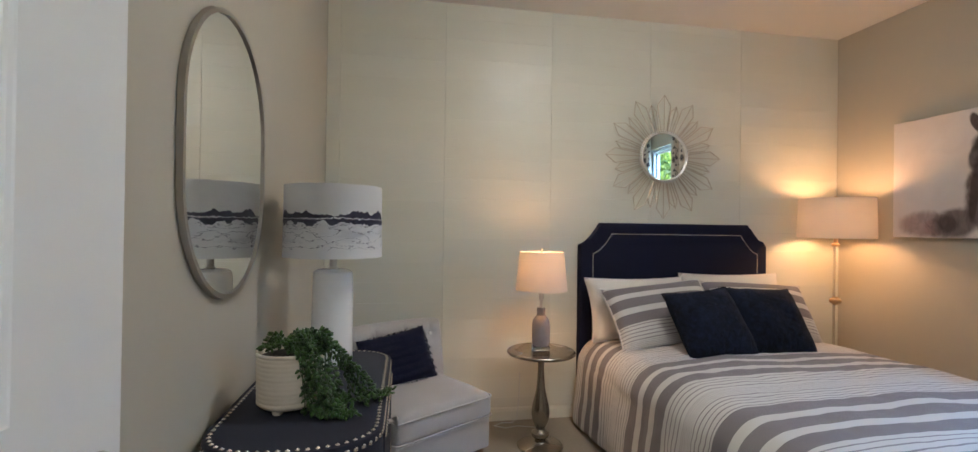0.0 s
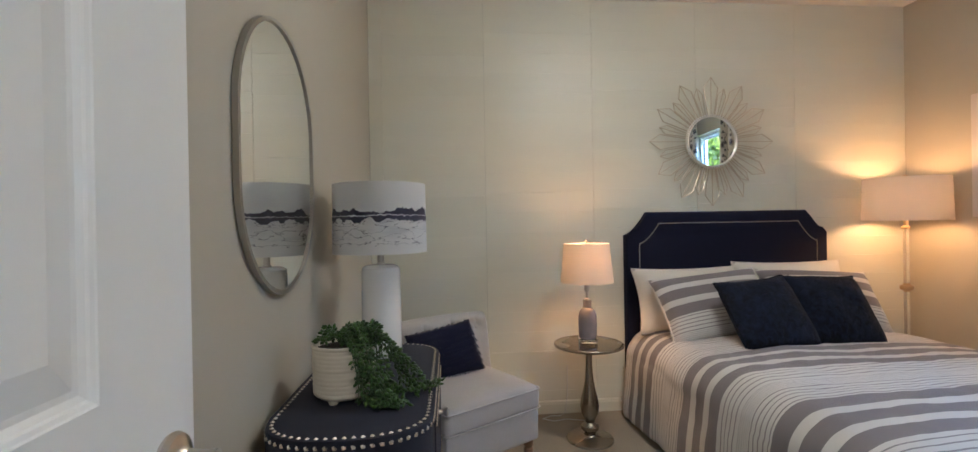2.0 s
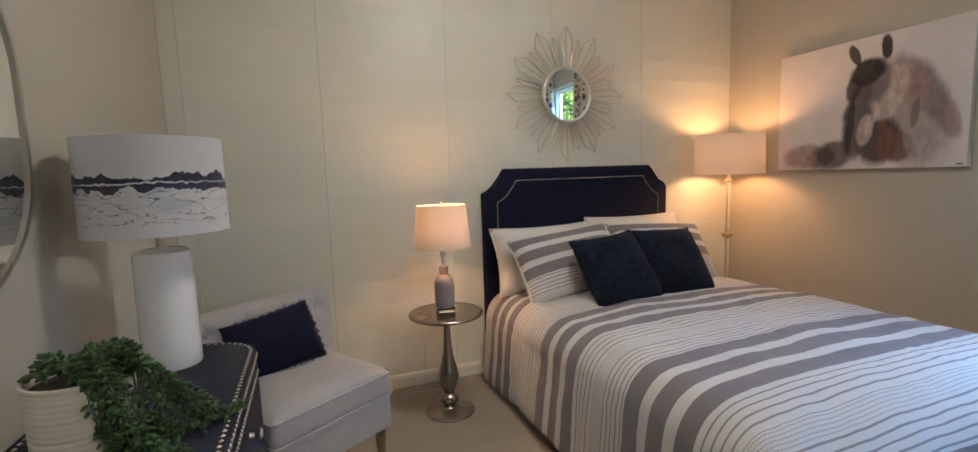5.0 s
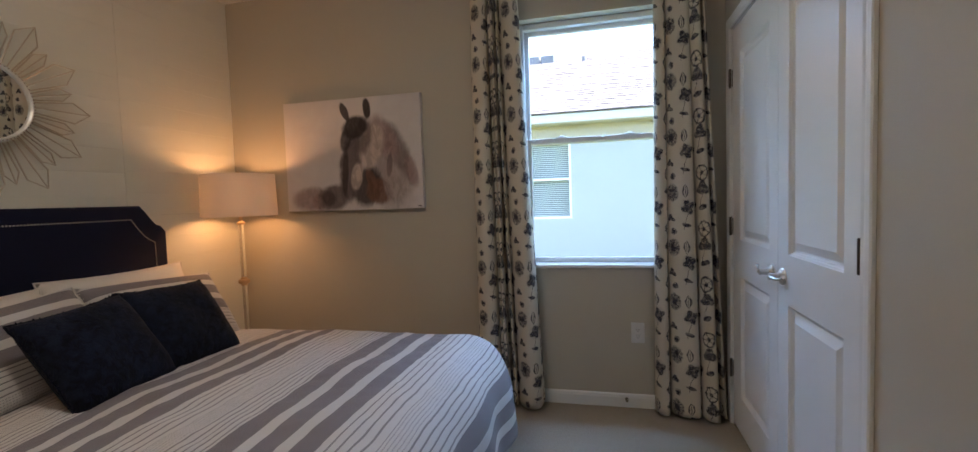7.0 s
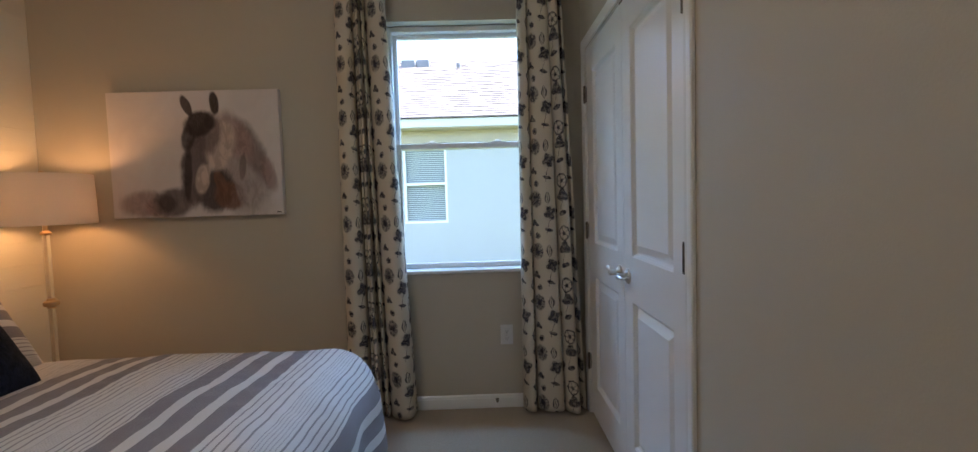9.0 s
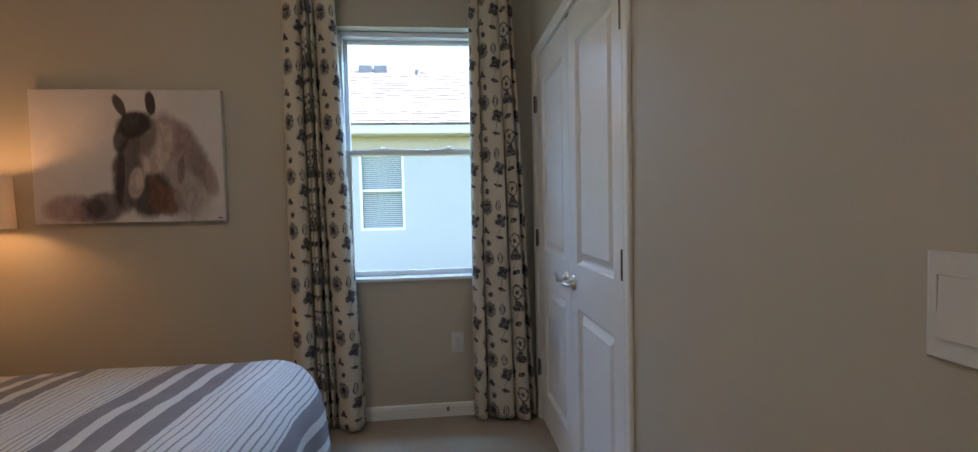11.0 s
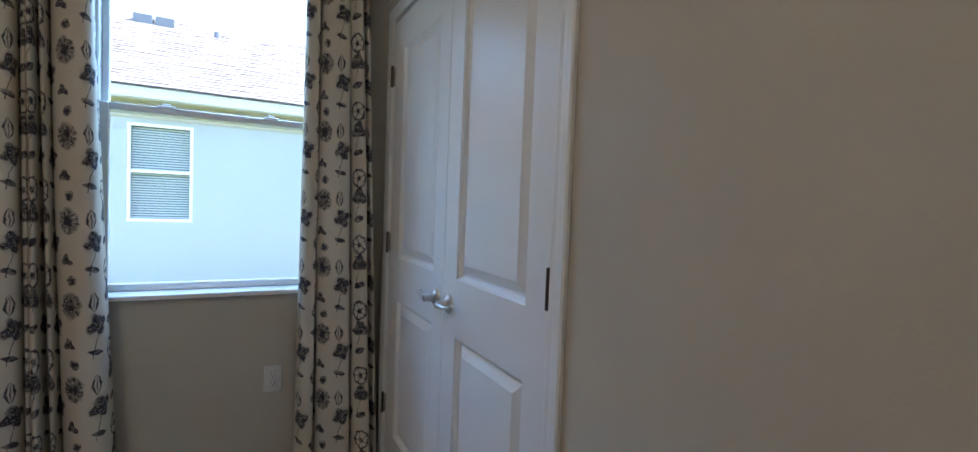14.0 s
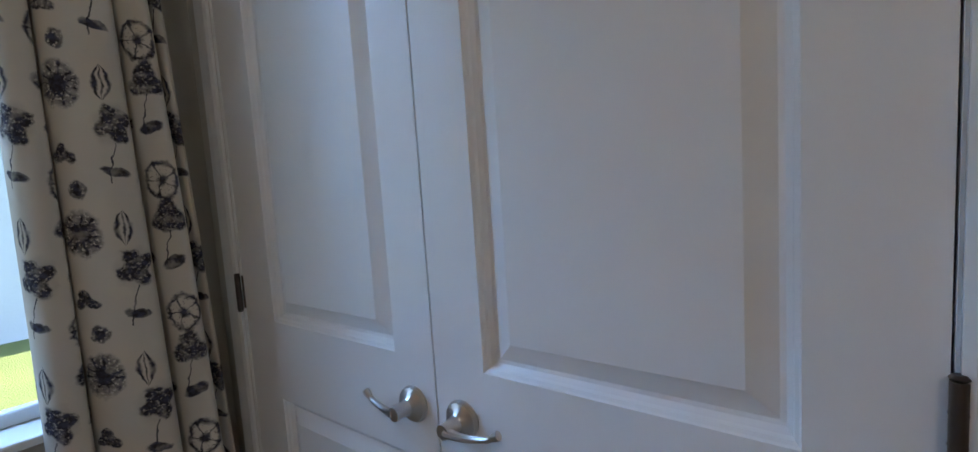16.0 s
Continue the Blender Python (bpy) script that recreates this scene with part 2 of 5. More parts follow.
for seg in ((XE, YN - 0.001, XW, YN - 0.001), (XE, 0.02, XE, YN - 0.015), (XW, YN - 0.015, XW, 0.015), (CX0 - 0.07, 0, EX1 + 0.07, 0)):
    skirting("baseboard", *seg, SHIPLAP if seg[1] == seg[3] == YN - 0.001 else TRIM)


def casing(name, x0, x1, top, y, parent_label):
    """A mitred door casing on the south wall, seen from the room."""
    prof = [(0.0, 0.0), (0.0, 0.007), (0.008, 0.011), (0.020, 0.0095), (0.034, 0.012), (0.050, 0.0125), (0.056, 0.009), (0.056, 0.0)]
    b = bmesh.new()
    stations = [(x0, 0.0, -1, 0), (x0, top, -1, 1), (x1, top, 1, 1), (x1, 0.0, 1, 0)]
    rings = [[b.verts.new((px + sx * d, y + h, pz + sz * d)) for d, h in prof] for px, pz, sx, sz in stations]
    for a, c in zip(rings, rings[1:]):
        for k in range(len(prof) - 1):
            b.faces.new((a[k], a[k + 1], c[k + 1], c[k]))
    return single(name, b, TRIM, parent_label, "trim", "structure")


casing("trim", CX0, CX1, CZ, 0.001, "white moulded closet door casing")
casing("trim", EX0, EX1, EZ, 0.001, "white moulded entry door casing")
b = box(CX0, -0.12, 0, CX0 + 0.003, 0.0005, CZ - 0.003)
box(CX1 - 0.003, -0.12, 0, CX1, 0.0005, CZ - 0.003, bm=b)
box(CX0 + 0.003, -0.12, CZ - 0.006, CX1 - 0.003, 0.0005, CZ - 0.003, bm=b)
single("trim", b, TRIM, "white closet door jamb", "trim", "structure")
b = box(EX0, -0.12, 0, EX0 + 0.012, 0.0005, EZ - 0.012)
box(EX1 - 0.012, -0.12, 0, EX1, 0.0005, EZ - 0.012, bm=b)
box(EX0, -0.12, EZ - 0.012, EX1, 0.0005, EZ, bm=b)
single("trim", b, TRIM, "white entry door jamb", "trim", "structure")

# ---- doors ----


def leaf(w, z0, z1, panels, thick=0.035, deep=1.0):
    """A moulded two-panel door leaf, x 0 to w, front at y 0, back at y -thick."""
    b = bmesh.new()
    px0, px1 = panels[0][0], panels[0][1]
    xs = [0, px0, px1, w]
    zs = sorted({z0, z1, *[v for p in panels for v in p[2:]]})
    holes = {(p[2], p[3]) for p in panels}
    for face_y, sg in ((0.0, -1), (-thick, 1)):
        for i in range(3):
            for j in range(len(zs) - 1):
                if i == 1 and (zs[j], zs[j + 1]) in holes:
                    rings = []
                    for inset, depth in ((0, 0), (0.002, 0.003), (0.006, 0.006), (0.008, 0.011), (0.014, 0.017), (0.020, 0.0175), (0.050, 0.004), (0.053, 0.004)):
                        y = face_y + sg * depth * deep
                        xa, xb, za, zb = xs[1] + inset, xs[2] - inset, zs[j] + inset, zs[j + 1] - inset
                        rings.append([b.verts.new(c) for c in ((xa, y, za), (xb, y, za), (xb, y, zb), (xa, y, zb))])
                    for r, q in zip(rings, rings[1:]):
                        for k in range(4):
                            b.faces.new((r[k], r[(k + 1) % 4], q[(k + 1) % 4], q[k]))
                    b.faces.new(rings[-1])
                else:
                    b.faces.new([b.verts.new(c) for c in ((xs[i], face_y, zs[j]), (xs[i + 1], face_y, zs[j]), (xs[i + 1], face_y, zs[j + 1]), (xs[i], face_y, zs[j + 1]))])
    for quad in (((w, 0), (w, -thick)), ((0, -thick), (0, 0))):
        (xa, ya), (xb, yb) = quad
        b.faces.new([b.verts.new(c) for c in ((xa, ya, z0), (xb, yb, z0), (xb, yb, z1), (xa, ya, z1))])
    for z in (z0, z1):
        b.faces.new([b.verts.new(c) for c in ((0, 0, z), (w, 0, z), (w, -thick, z), (0, -thick, z))])
    bmesh.ops.remove_doubles(b, verts=b.verts[:], dist=0.0002)
    return b


def lever(parent, x, z, way, y=0.0):
    """A lever handle: round rose, neck and a curled lever that points along way * x."""
    rose = part("door_handle", lathe([(0, 0), (0.031, 0), (0.032, 0.004), (0.029, 0.010), (0.018, 0.014), (0.013, 0.020), (0.0115, 0.040), (0.0125, 0.044), (0.012, 0.050), (0, 0.051)], 28), NICKEL, parent, "brushed nickel lever handle", True)
    rose.matrix_local = pose(x, y, z, -90, 0, 0)
    pts, rad = [], []
    for i in range(15):
        u = i / 14
        px = way * (0.002 + 0.090 * u)
        pts.append((px, 0.004 * math.sin(u * 4.5) - (0.009 * max(0, u - 0.8) * 5), 0.046 - 0.004 * math.sin(u * 3.1) - 0.015 * u ** 1.5))
        rad.append(0.0085 - 0.0035 * math.sin(min(1, u * 1.3) * math.pi / 2) + (0.002 if u > 0.9 else 0))
    part("lever", tube(pts, 0.007, 10, radii=rad), NICKEL, rose, "", True)
    return rose


HINGE = plain("dark_hinge_metal", (0.13, 0.11, 0.095), 0.35, 1.0, amount=0.15)


def hinge(parent, x, z, side, y=0.009):
    b = tube([(x, y + 0.003, z - 0.041), (x, y + 0.003, z + 0.041)], 0.0066, 12)
    for k in (-0.0138, 0.0138):
        lathe([(0.0071, -0.0008), (0.0071, 0.0008)], 10, (x, y + 0.003, z + k), b)
    for k in (-0.044, 0.044):
        lathe([(0, -0.003), (0.0045, -0.003), (0.0075, 0), (0.0045, 0.003), (0, 0.003)], 10, (x, y + 0.003, z + k), b)
    box(min(x, x + side * 0.005), -0.001, z - 0.040, max(x, x + side * 0.005), 0.0035, z + 0.040, bm=b)
    return part("hinge", b, HINGE, parent, "brushed metal butt hinge", True)


SEAM = 3.39
for nm, x0, x1, panels, hx, side, kx, way in (
    ("door_2", CX0 + 0.005, SEAM - 0.002, (0.105, 0.507), CX0 + 0.001, 1, SEAM - 0.056, -1),
    ("door_3", SEAM + 0.002, CX1 - 0.005, (0.093, 0.500), CX1 - 0.001, -1, SEAM + 0.054, 1),
):
    d = thing(nm, (x0, -0.004, 0), "white moulded two-panel closet door, shut", "door", "structure")
    part("door_leaf", leaf(x1 - x0, 0.012, CZ - 0.010, [(*panels, 0.19, 0.785), (*panels, 0.968, 1.86)]), DOOR, d)
    lever(d, kx - x0, 0.884, way)
    for hz in (0.297, 1.027, 1.762):
        hinge(d, hx - x0, hz, side)
    box_b = box(kx - x0 - way * 0.045 - 0.012, -0.006, CZ - 0.014, kx - x0 - way * 0.045 + 0.012, 0.003, CZ - 0.004, 0.001)
    part("catch", box_b, BRONZE, d)

d = thing("door_1", (0.840, -0.002, 0), "white moulded two-panel entry door, standing open", "door", "structure", rz=90)
lf = part("door_leaf", leaf(0.765, 0.012, 2.0, [(0.115, 0.615, 0.20, 0.82), (0.115, 0.615, 1.015, 1.87)], deep=0.42), DOOR, d)
for o in d.children:
    o.matrix_local = pose(0, 0, 0) @ Matrix.Diagonal((1, -1, 1, 1))
h = lever(d, 0.715, 0.915, -1)
h.matrix_local = pose(0.715, 0.0, 0.915, 90, 0, 0)

# ---- window ----
GLASS = M("window_glass", (0.96, 0.985, 0.98), 0.0, Transmission_Weight=1.0, IOR=1.1).m
w = thing("window_1", (XE, 0, 0), "white vinyl single-hung window with shut sashes", "window", "structure")
FX0, FX1 = 0.075, 0.135


def frame_of(y0, y1, z0, z1, t, xa, xb, step=0.0):
    b = box(xa, y0, z0, xb, y0 + t, z1, 0.003)
    box(xa, y1 - t, z0, xb, y1, z1, 0.003, bm=b)
    box(xa, y0 + t, z0, xb, y1 - t, z0 + t, 0.003, bm=b)
    box(xa, y0 + t, z1 - t, xb, y1 - t, z1, 0.003, bm=b)
    return b


part("window_frame", frame_of(WY0 + 0.001, WY1 - 0.001, WZ0 - 0.018, WZ1 - 0.001, 0.032, FX0, FX1 + 0.04), VINYL, w)
ZM = 1.515
up = part("upper_sash", frame_of(WY0 + 0.033, WY1 - 0.033, ZM, WZ1 - 0.033, 0.024, FX0 + 0.045, FX0 + 0.075), VINYL, w)
lo = part("lower_sash", frame_of(WY0 + 0.033, WY1 - 0.033, WZ0 + 0.016, ZM + 0.032, 0.030, FX0 + 0.008, FX0 + 0.040), VINYL, w)
for nm, par, z0, z1, x in (("upper_pane", up, ZM + 0.02, WZ1 - 0.055, FX0 + 0.058), ("lower_pane", lo, WZ0 + 0.04, ZM + 0.004, FX0 + 0.022)):
    p = part(nm, box(x, WY0 + 0.055, z0, x + 0.004, WY1 - 0.055, z1), GLASS, par, "clear window glass")
    p.visible_shadow = False
for ly in (0.48, 0.86):
    b = box(FX0 - 0.004, ly - 0.03, ZM + 0.031, FX0 + 0.03, ly + 0.03, ZM + 0.037, 0.002)
    box(FX0 + 0.004, ly - 0.014, ZM + 0.037, FX0 + 0.02, ly + 0.014, ZM + 0.047, 0.003, bm=b)
    part("sash_lock", b, VINYL, w)
part("window_sill", box(-0.022, WY0 - 0.02, WZ0 - 0.004, FX0 + 0.006, WY1, WZ0 + 0.015, 0.004, 2), TRIM, w, "white sill board")

# ---- the shiplap boards ----
cuts = [XW, 0.757, 1.37, 2.04, 2.71, 3.373, XE]

# ---- fabrics and other materials ----


def weave(name, color, rough=0.9, amount=0.15, fine=700, bump=0.5, sheen=0.3, dist=0.001, spec=0.5):
    m = M(name, color, rough, Sheen_Weight=sheen, Specular_IOR_Level=spec)
    a, b, c = m.noise(fine, 2, stretch=(1, 0.3, 1)), m.noise(fine, 2, stretch=(0.3, 1, 1)), m.noise(5, 4)
    d, l = [v * (1 - amount) for v in color], [min(1, v * (1 + amount)) for v in color]
    m.set("Base Color", m.mix(a * 0.35 + b * 0.35 + c * 0.3, d, l))
    m.bump(a + b, bump, dist)
    return m.m


NAVY = weave("navy_velvet", (0.0075, 0.009, 0.030), 0.8, 0.4, 500, 0.4, 0.02, spec=0.22)
m = M("navy_chenille", (0.012, 0.02, 0.042), 0.95, Sheen_Weight=0.04, Specular_IOR_Level=0.25)
a, c, d = m.noise(190, 3), m.noise(38, 5, distort=0.6), m.noise(9, 4)
m.set("Base Color", m.mix((c * 0.6 + d * 0.4).step(0.35, 0.68) * (a * 0.6 + 0.4), (0.0015, 0.003, 0.009), (0.014, 0.021, 0.050)))
m.bump(a * 0.6 + c, 0.9, 0.006)
NAVY_PILLOW = m.m
LINEN = weave("natural_linen", (0.43, 0.405, 0.39), 0.95, 0.30, 420, 0.8, 0.2, 0.0015)
DENIM = weave("charcoal_blue_linen", (0.017, 0.019, 0.033), 0.8, 0.5, 420, 0.6, 0.03, spec=0.28)
COTTON = weave("white_cotton", (0.76, 0.73, 0.68), 0.95, 0.05, 400, 0.3, 0.15)
NAIL = plain("nailhead_nickel", (0.70, 0.66, 0.60), 0.25, 1.0, amount=0.1)
CERAMIC = plain("white_glazed_ceramic", (0.78, 0.77, 0.76), 0.12, amount=0.03, fine=30, bump=0.03)
GREYGLASS = M("smoky_glass", (0.26, 0.23, 0.25), 0.12, Coat_Weight=0.5).vary(big=12, amount=0.3, fine=60, bump=0.05).m
ACRYLIC = M("clear_acrylic", (0.95, 0.96, 0.96), 0.03, Transmission_Weight=1.0, IOR=1.45).m
MIRROR = M("mirror_glass", (0.93, 0.95, 0.94), 0.0, 1.0).m
OAKLEG = plain("turned_oak", (0.20, 0.12, 0.065), 0.45, amount=0.3, big=20, fine=160)
BRASS = plain("aged_brass", (0.60, 0.44, 0.26), 0.32, 1.0, amount=0.12)


def shade_cloth(name, color, through):
    m = M(name, color, 0.9)
    tr = m.t.nodes.new("ShaderNodeBsdfTranslucent")
    tr.inputs[0].default_value = (*[min(1, c * 1.0) for c in color], 1)
    mx = m.t.nodes.new("ShaderNodeMixShader")
    mx.inputs[0].default_value = through
    a, b = m.noise(420, 2, stretch=(1, 1, 0.2)), m.noise(420, 2, stretch=(0.3, 0.3, 1))
    m.bump(a + b, 0.3, 0.0008)
    m.set("Base Color", m.mix(a * 0.5 + b * 0.5, [v * 0.92 for v in color], [min(1, v * 1.05) for v in color]))
    m.t.links.new(m.b.outputs[0], mx.inputs[1])
    m.t.links.new(tr.outputs[0], mx.inputs[2])
    m.t.links.new(mx.outputs[0], m.t.nodes["Material Output"].inputs[0])
    return m


SHADE = shade_cloth("linen_shade", (0.70, 0.66, 0.62), 0.32).m

m = shade_cloth("printed_shade", (0.74, 0.73, 0.73), 0.2)
x, y, z = m.xyz()
ang = y.atan2(x)
ribbon = m.t.nodes.new("ShaderNodeCombineXYZ")
for i, s_ in enumerate((ang * 0.17, z, z * 0.0)):
    m.t.links.new(s_.s, ribbon.inputs[i])


def shade_noise(scale, detail, sx, sz):
    n = m.t.nodes.new("ShaderNodeTexNoise")
    n.inputs["Scale"].default_value, n.inputs["Detail"].default_value = scale, detail
    mp = m.t.nodes.new("ShaderNodeMapping")
    mp.inputs["Scale"].default_value = (sx, sz, 1)
    m.t.links.new(ribbon.outputs[0], mp.inputs[0])
    m.t.links.new(mp.outputs[0], n.inputs["Vector"])
    return S(m.t, n.outputs[0])


hill = shade_noise(14, 5, 1, 0.05) * 0.10 - 0.036
rough_edge = shade_noise(60, 3, 1, 1) * 0.018 - 0.009
rel = z + rough_edge - 0.505
tree = rel.lt(hill.max(0.004)) * rel.gt(shade_noise(30, 4, 1, 0.3) * 0.05 - 0.042)
water = shade_noise(26, 5, 0.5, 1.6).band(0.492, 0.508) * rel.lt(-0.02) * rel.gt(-0.105)
wash = rel.lt(-0.012) * rel.gt(-0.08) * shade_noise(18, 4, 0.4, 1.5).step(0.45, 0.75)
streak = (rel + shade_noise(8, 2, 1, 0) * 0.012).band(0.004, 0.0075)
base = m.mix(wash * 0.5, (0.74, 0.73, 0.73), (0.36, 0.38, 0.43))
base = m.mix(tree * (1.0 - streak), base, m.mix(shade_noise(70, 3, 1, 1), (0.012, 0.012, 0.045), (0.07, 0.07, 0.13)))
base = m.mix(water, base, (0.12, 0.12, 0.16))
m.set("Base Color", base)
PRINTSHADE = m.m


def striped(name, offset=0.0, scale=1.0):
    """Woven stripes along the cloth's length (the second UV), in metres."""
    m = M(name, (0.7, 0.7, 0.7), 0.95, Sheen_Weight=0.15)
    u, v, _ = m.xyz("UV")
    wob = m.noise(9, 3, "UV") * 0.003 - 0.0015
    p = ((v + wob) / scale + offset).mod(0.60)
    wide = p.band(0.0, 0.072) + p.band(0.114, 0.184) + p.band(0.226, 0.296)
    q = p - 0.318
    thin = (q / 0.0275).mod(1.0).lt(0.22) * q.band(0.0, 0.112)
    r = p - 0.490
    thin2 = (r / 0.0235).mod(1.0).lt(0.24) * r.band(0.0, 0.112)
    d = p - 0.436
    dash = (d / 0.0105).mod(1.0).lt(0.30) * d.band(0.0, 0.050) * (u / 0.009).mod(1.0).lt(0.6)
    mask = (wide + thin * 0.85 + thin2 * 0.85 + dash * 0.7).min(1.0)
    a, b = m.noise(900, 2, "UV", (1, 0.25, 1)), m.noise(900, 2, "UV", (0.25, 1, 1))
    grey = m.mix(a, (0.15, 0.135, 0.15), (0.29, 0.265, 0.28))
    white = m.mix(b, (0.58, 0.56, 0.55), (0.72, 0.70, 0.69))
    m.set("Base Color", m.mix(mask, white, grey))
    m.bump(a + b + m.noise(70, 3, "UV") * 0.8, 0.45, 0.0015)
    return m.m


STRIPES = striped("striped_cotton")
SHAM = striped("striped_sham", 0.415, 0.80)

# the printed curtain cloth: three columns of motifs, repeated every 0.285 m down the cloth
m = M("printed_cotton", (0.66, 0.60, 0.50), 0.95, Specular_IOR_Level=0.15)
u, v, _ = m.xyz("UV")
u = u + (m.noise(40, 4, "UV") * 0.016 - 0.008)
v = v + (m.noise(43, 4, "UV") * 0.016 - 0.008)
col = (u / 0.075).floor()
kind = (col + (col / 3.0).floor()).mod(3.0)
cx = (u / 0.075).mod(1.0) * 0.075 - 0.0375
cv = (v + kind * 0.105).mod(0.285)
fine = m.noise(170, 4, "UV")
mid = m.noise(60, 4, "UV")


def blob(cu, cz, ru, rv, lean=0.0):
    """Distance from a motif's middle (1 at its rim) and the angle round it."""
    dx, dz = (cx - cu), (cv - cz)
    a = (dx + dz * lean) / ru
    b = (dz - dx * lean) / rv
    return (a * a + b * b).sqrt() + mid * 0.5 - 0.25, dz.atan2(dx)


def rim(r, edge=1.0, soft=0.16):
    return 1.0 - r.step(edge - soft, edge + soft)


def rays(a, n, width):
    return 1.0 - ((a * n).sin().abs()).step(width * 0.5, width * 1.5)


hatch = fine.step(0.32, 0.50)
k2, k1, k0 = kind.lt(0.5), kind.band(0.5, 1.5), kind.gt(1.5)
# a dense round bloom, a small one and a sprig
r, a = blob(0.0, 0.06, 0.033, 0.044)
bloom = rim(r) * (hatch * 0.75 + rim(r, 0.38) + rays(a, 5.5, 0.35) * 0.4).min(1.0)
r, a = blob(-0.006, 0.145, 0.015, 0.018)
bud = rim(r) * (hatch * 0.8 + rim(r, 0.5)).min(1.0)
r, a = blob(0.010, 0.212, 0.021, 0.019, 0.5)
sprig = rim(r + (a * 3.0).sin() * 0.3) * (hatch * 0.5 + 0.45)
first = (bloom + bud + sprig).min(1.0)
# an outlined pod, a feathery bloom with its shadow, and a stalk with one leaf
pod = (cx - 0.008).abs() / ((1.0 - ((cv - 0.245) / 0.036) * ((cv - 0.245) / 0.036)).max(0.001) * 0.015) + mid * 0.4 - 0.2
pods = (rim(pod, 1.0, 0.2) - rim(pod, 0.55, 0.2)).max(0.0) + rim(pod, 0.14, 0.1) * 0.8
r, a = blob(-0.003, 0.165, 0.028, 0.034, 0.2)
feather = rim(r + (a * 4.0).sin() * 0.22) * (hatch * 0.62 + 0.25) + rim(r, 1.25, 0.3) * 0.16
r, a = blob(0.006, 0.072, 0.024, 0.010, 0.35)
second = (pods + feather + rim(r) * 0.85).min(1.0)
# an open bloom with pale petals over a dark one, on a bent stalk with a leaf
r, a = blob(0.0, 0.235, 0.033, 0.041)
open_bloom = (rim(r, 1.0, 0.12) - rim(r, 0.80, 0.12)).max(0.0) + rim(r) * (rays(a, 2.5, 0.22) * 0.7 + rim(r, 0.26) + (1.0 - fine.step(0.30, 0.44)) * 0.7).min(1.0)
r, a = blob(-0.002, 0.155, 0.032, 0.032)
dark_bloom = rim(r + (a * 3.0).sin() * 0.2) * (hatch * 0.55 + 0.40)
r, a = blob(0.002, 0.060, 0.026, 0.014, -0.4)
third = (open_bloom + dark_bloom + rim(r) * 0.9).min(1.0)
stalk = rim((cx - ((cv * 30.0).sin() * 0.010 + 0.006)).abs() / 0.0014) * cv.band(0.05, 0.13) * (1.0 - k0) * 0.8
ink = (k0 * first + k1 * second + k2 * third + stalk).min(1.0)
cloth = m.mix(m.noise(5, 3, "UV"), (0.54, 0.49, 0.40), (0.66, 0.61, 0.51))
inkc = m.mix(m.noise(90, 3, "UV").step(0.35, 0.7), (0.004, 0.004, 0.012), (0.035, 0.038, 0.075))
m.set("Base Color", m.mix((ink * (m.noise(48, 5, "UV").step(0.28, 0.62) * 0.5 + 0.62)).min(0.95), cloth, inkc))
m.bump(m.noise(900, 2, "UV"), 0.3, 0.0006)
PRINT = m.m

# ---- cloth helper ----


def grid_mesh(nu, nv, fn, uv):
    """A grid of points fn(i/nu, j/nv) with UVs uv(i/nu, j/nv)."""
    b = bmesh.new()
    lay = b.loops.layers.uv.new("UVMap")
    vs = [[b.verts.new(fn(i / nu, j / nv)) for j in range(nv + 1)] for i in range(nu + 1)]
    for i in range(nu):
        for j in range(nv):
            f = b.faces.new((vs[i][j], vs[i + 1][j], vs[i + 1][j + 1], vs[i][j + 1]))
            for lp, (a, c) in zip(f.loops, ((i, j), (i + 1, j), (i + 1, j + 1), (i, j + 1))):
                lp[lay].uv = uv(a / nu, c / nv)
    return b


def raw(name, b, mat, parent=None, label="", smooth=True):
    """A mesh whose faces keep their winding."""
    me = bpy.data.meshes.new(name)
    b.to_mesh(me)
    b.free()
    me.materials.append(mat)
    if smooth:
        me.shade_smooth()
    ob = new(name, me)
    ob.parent = parent
    return tagged(ob, label)


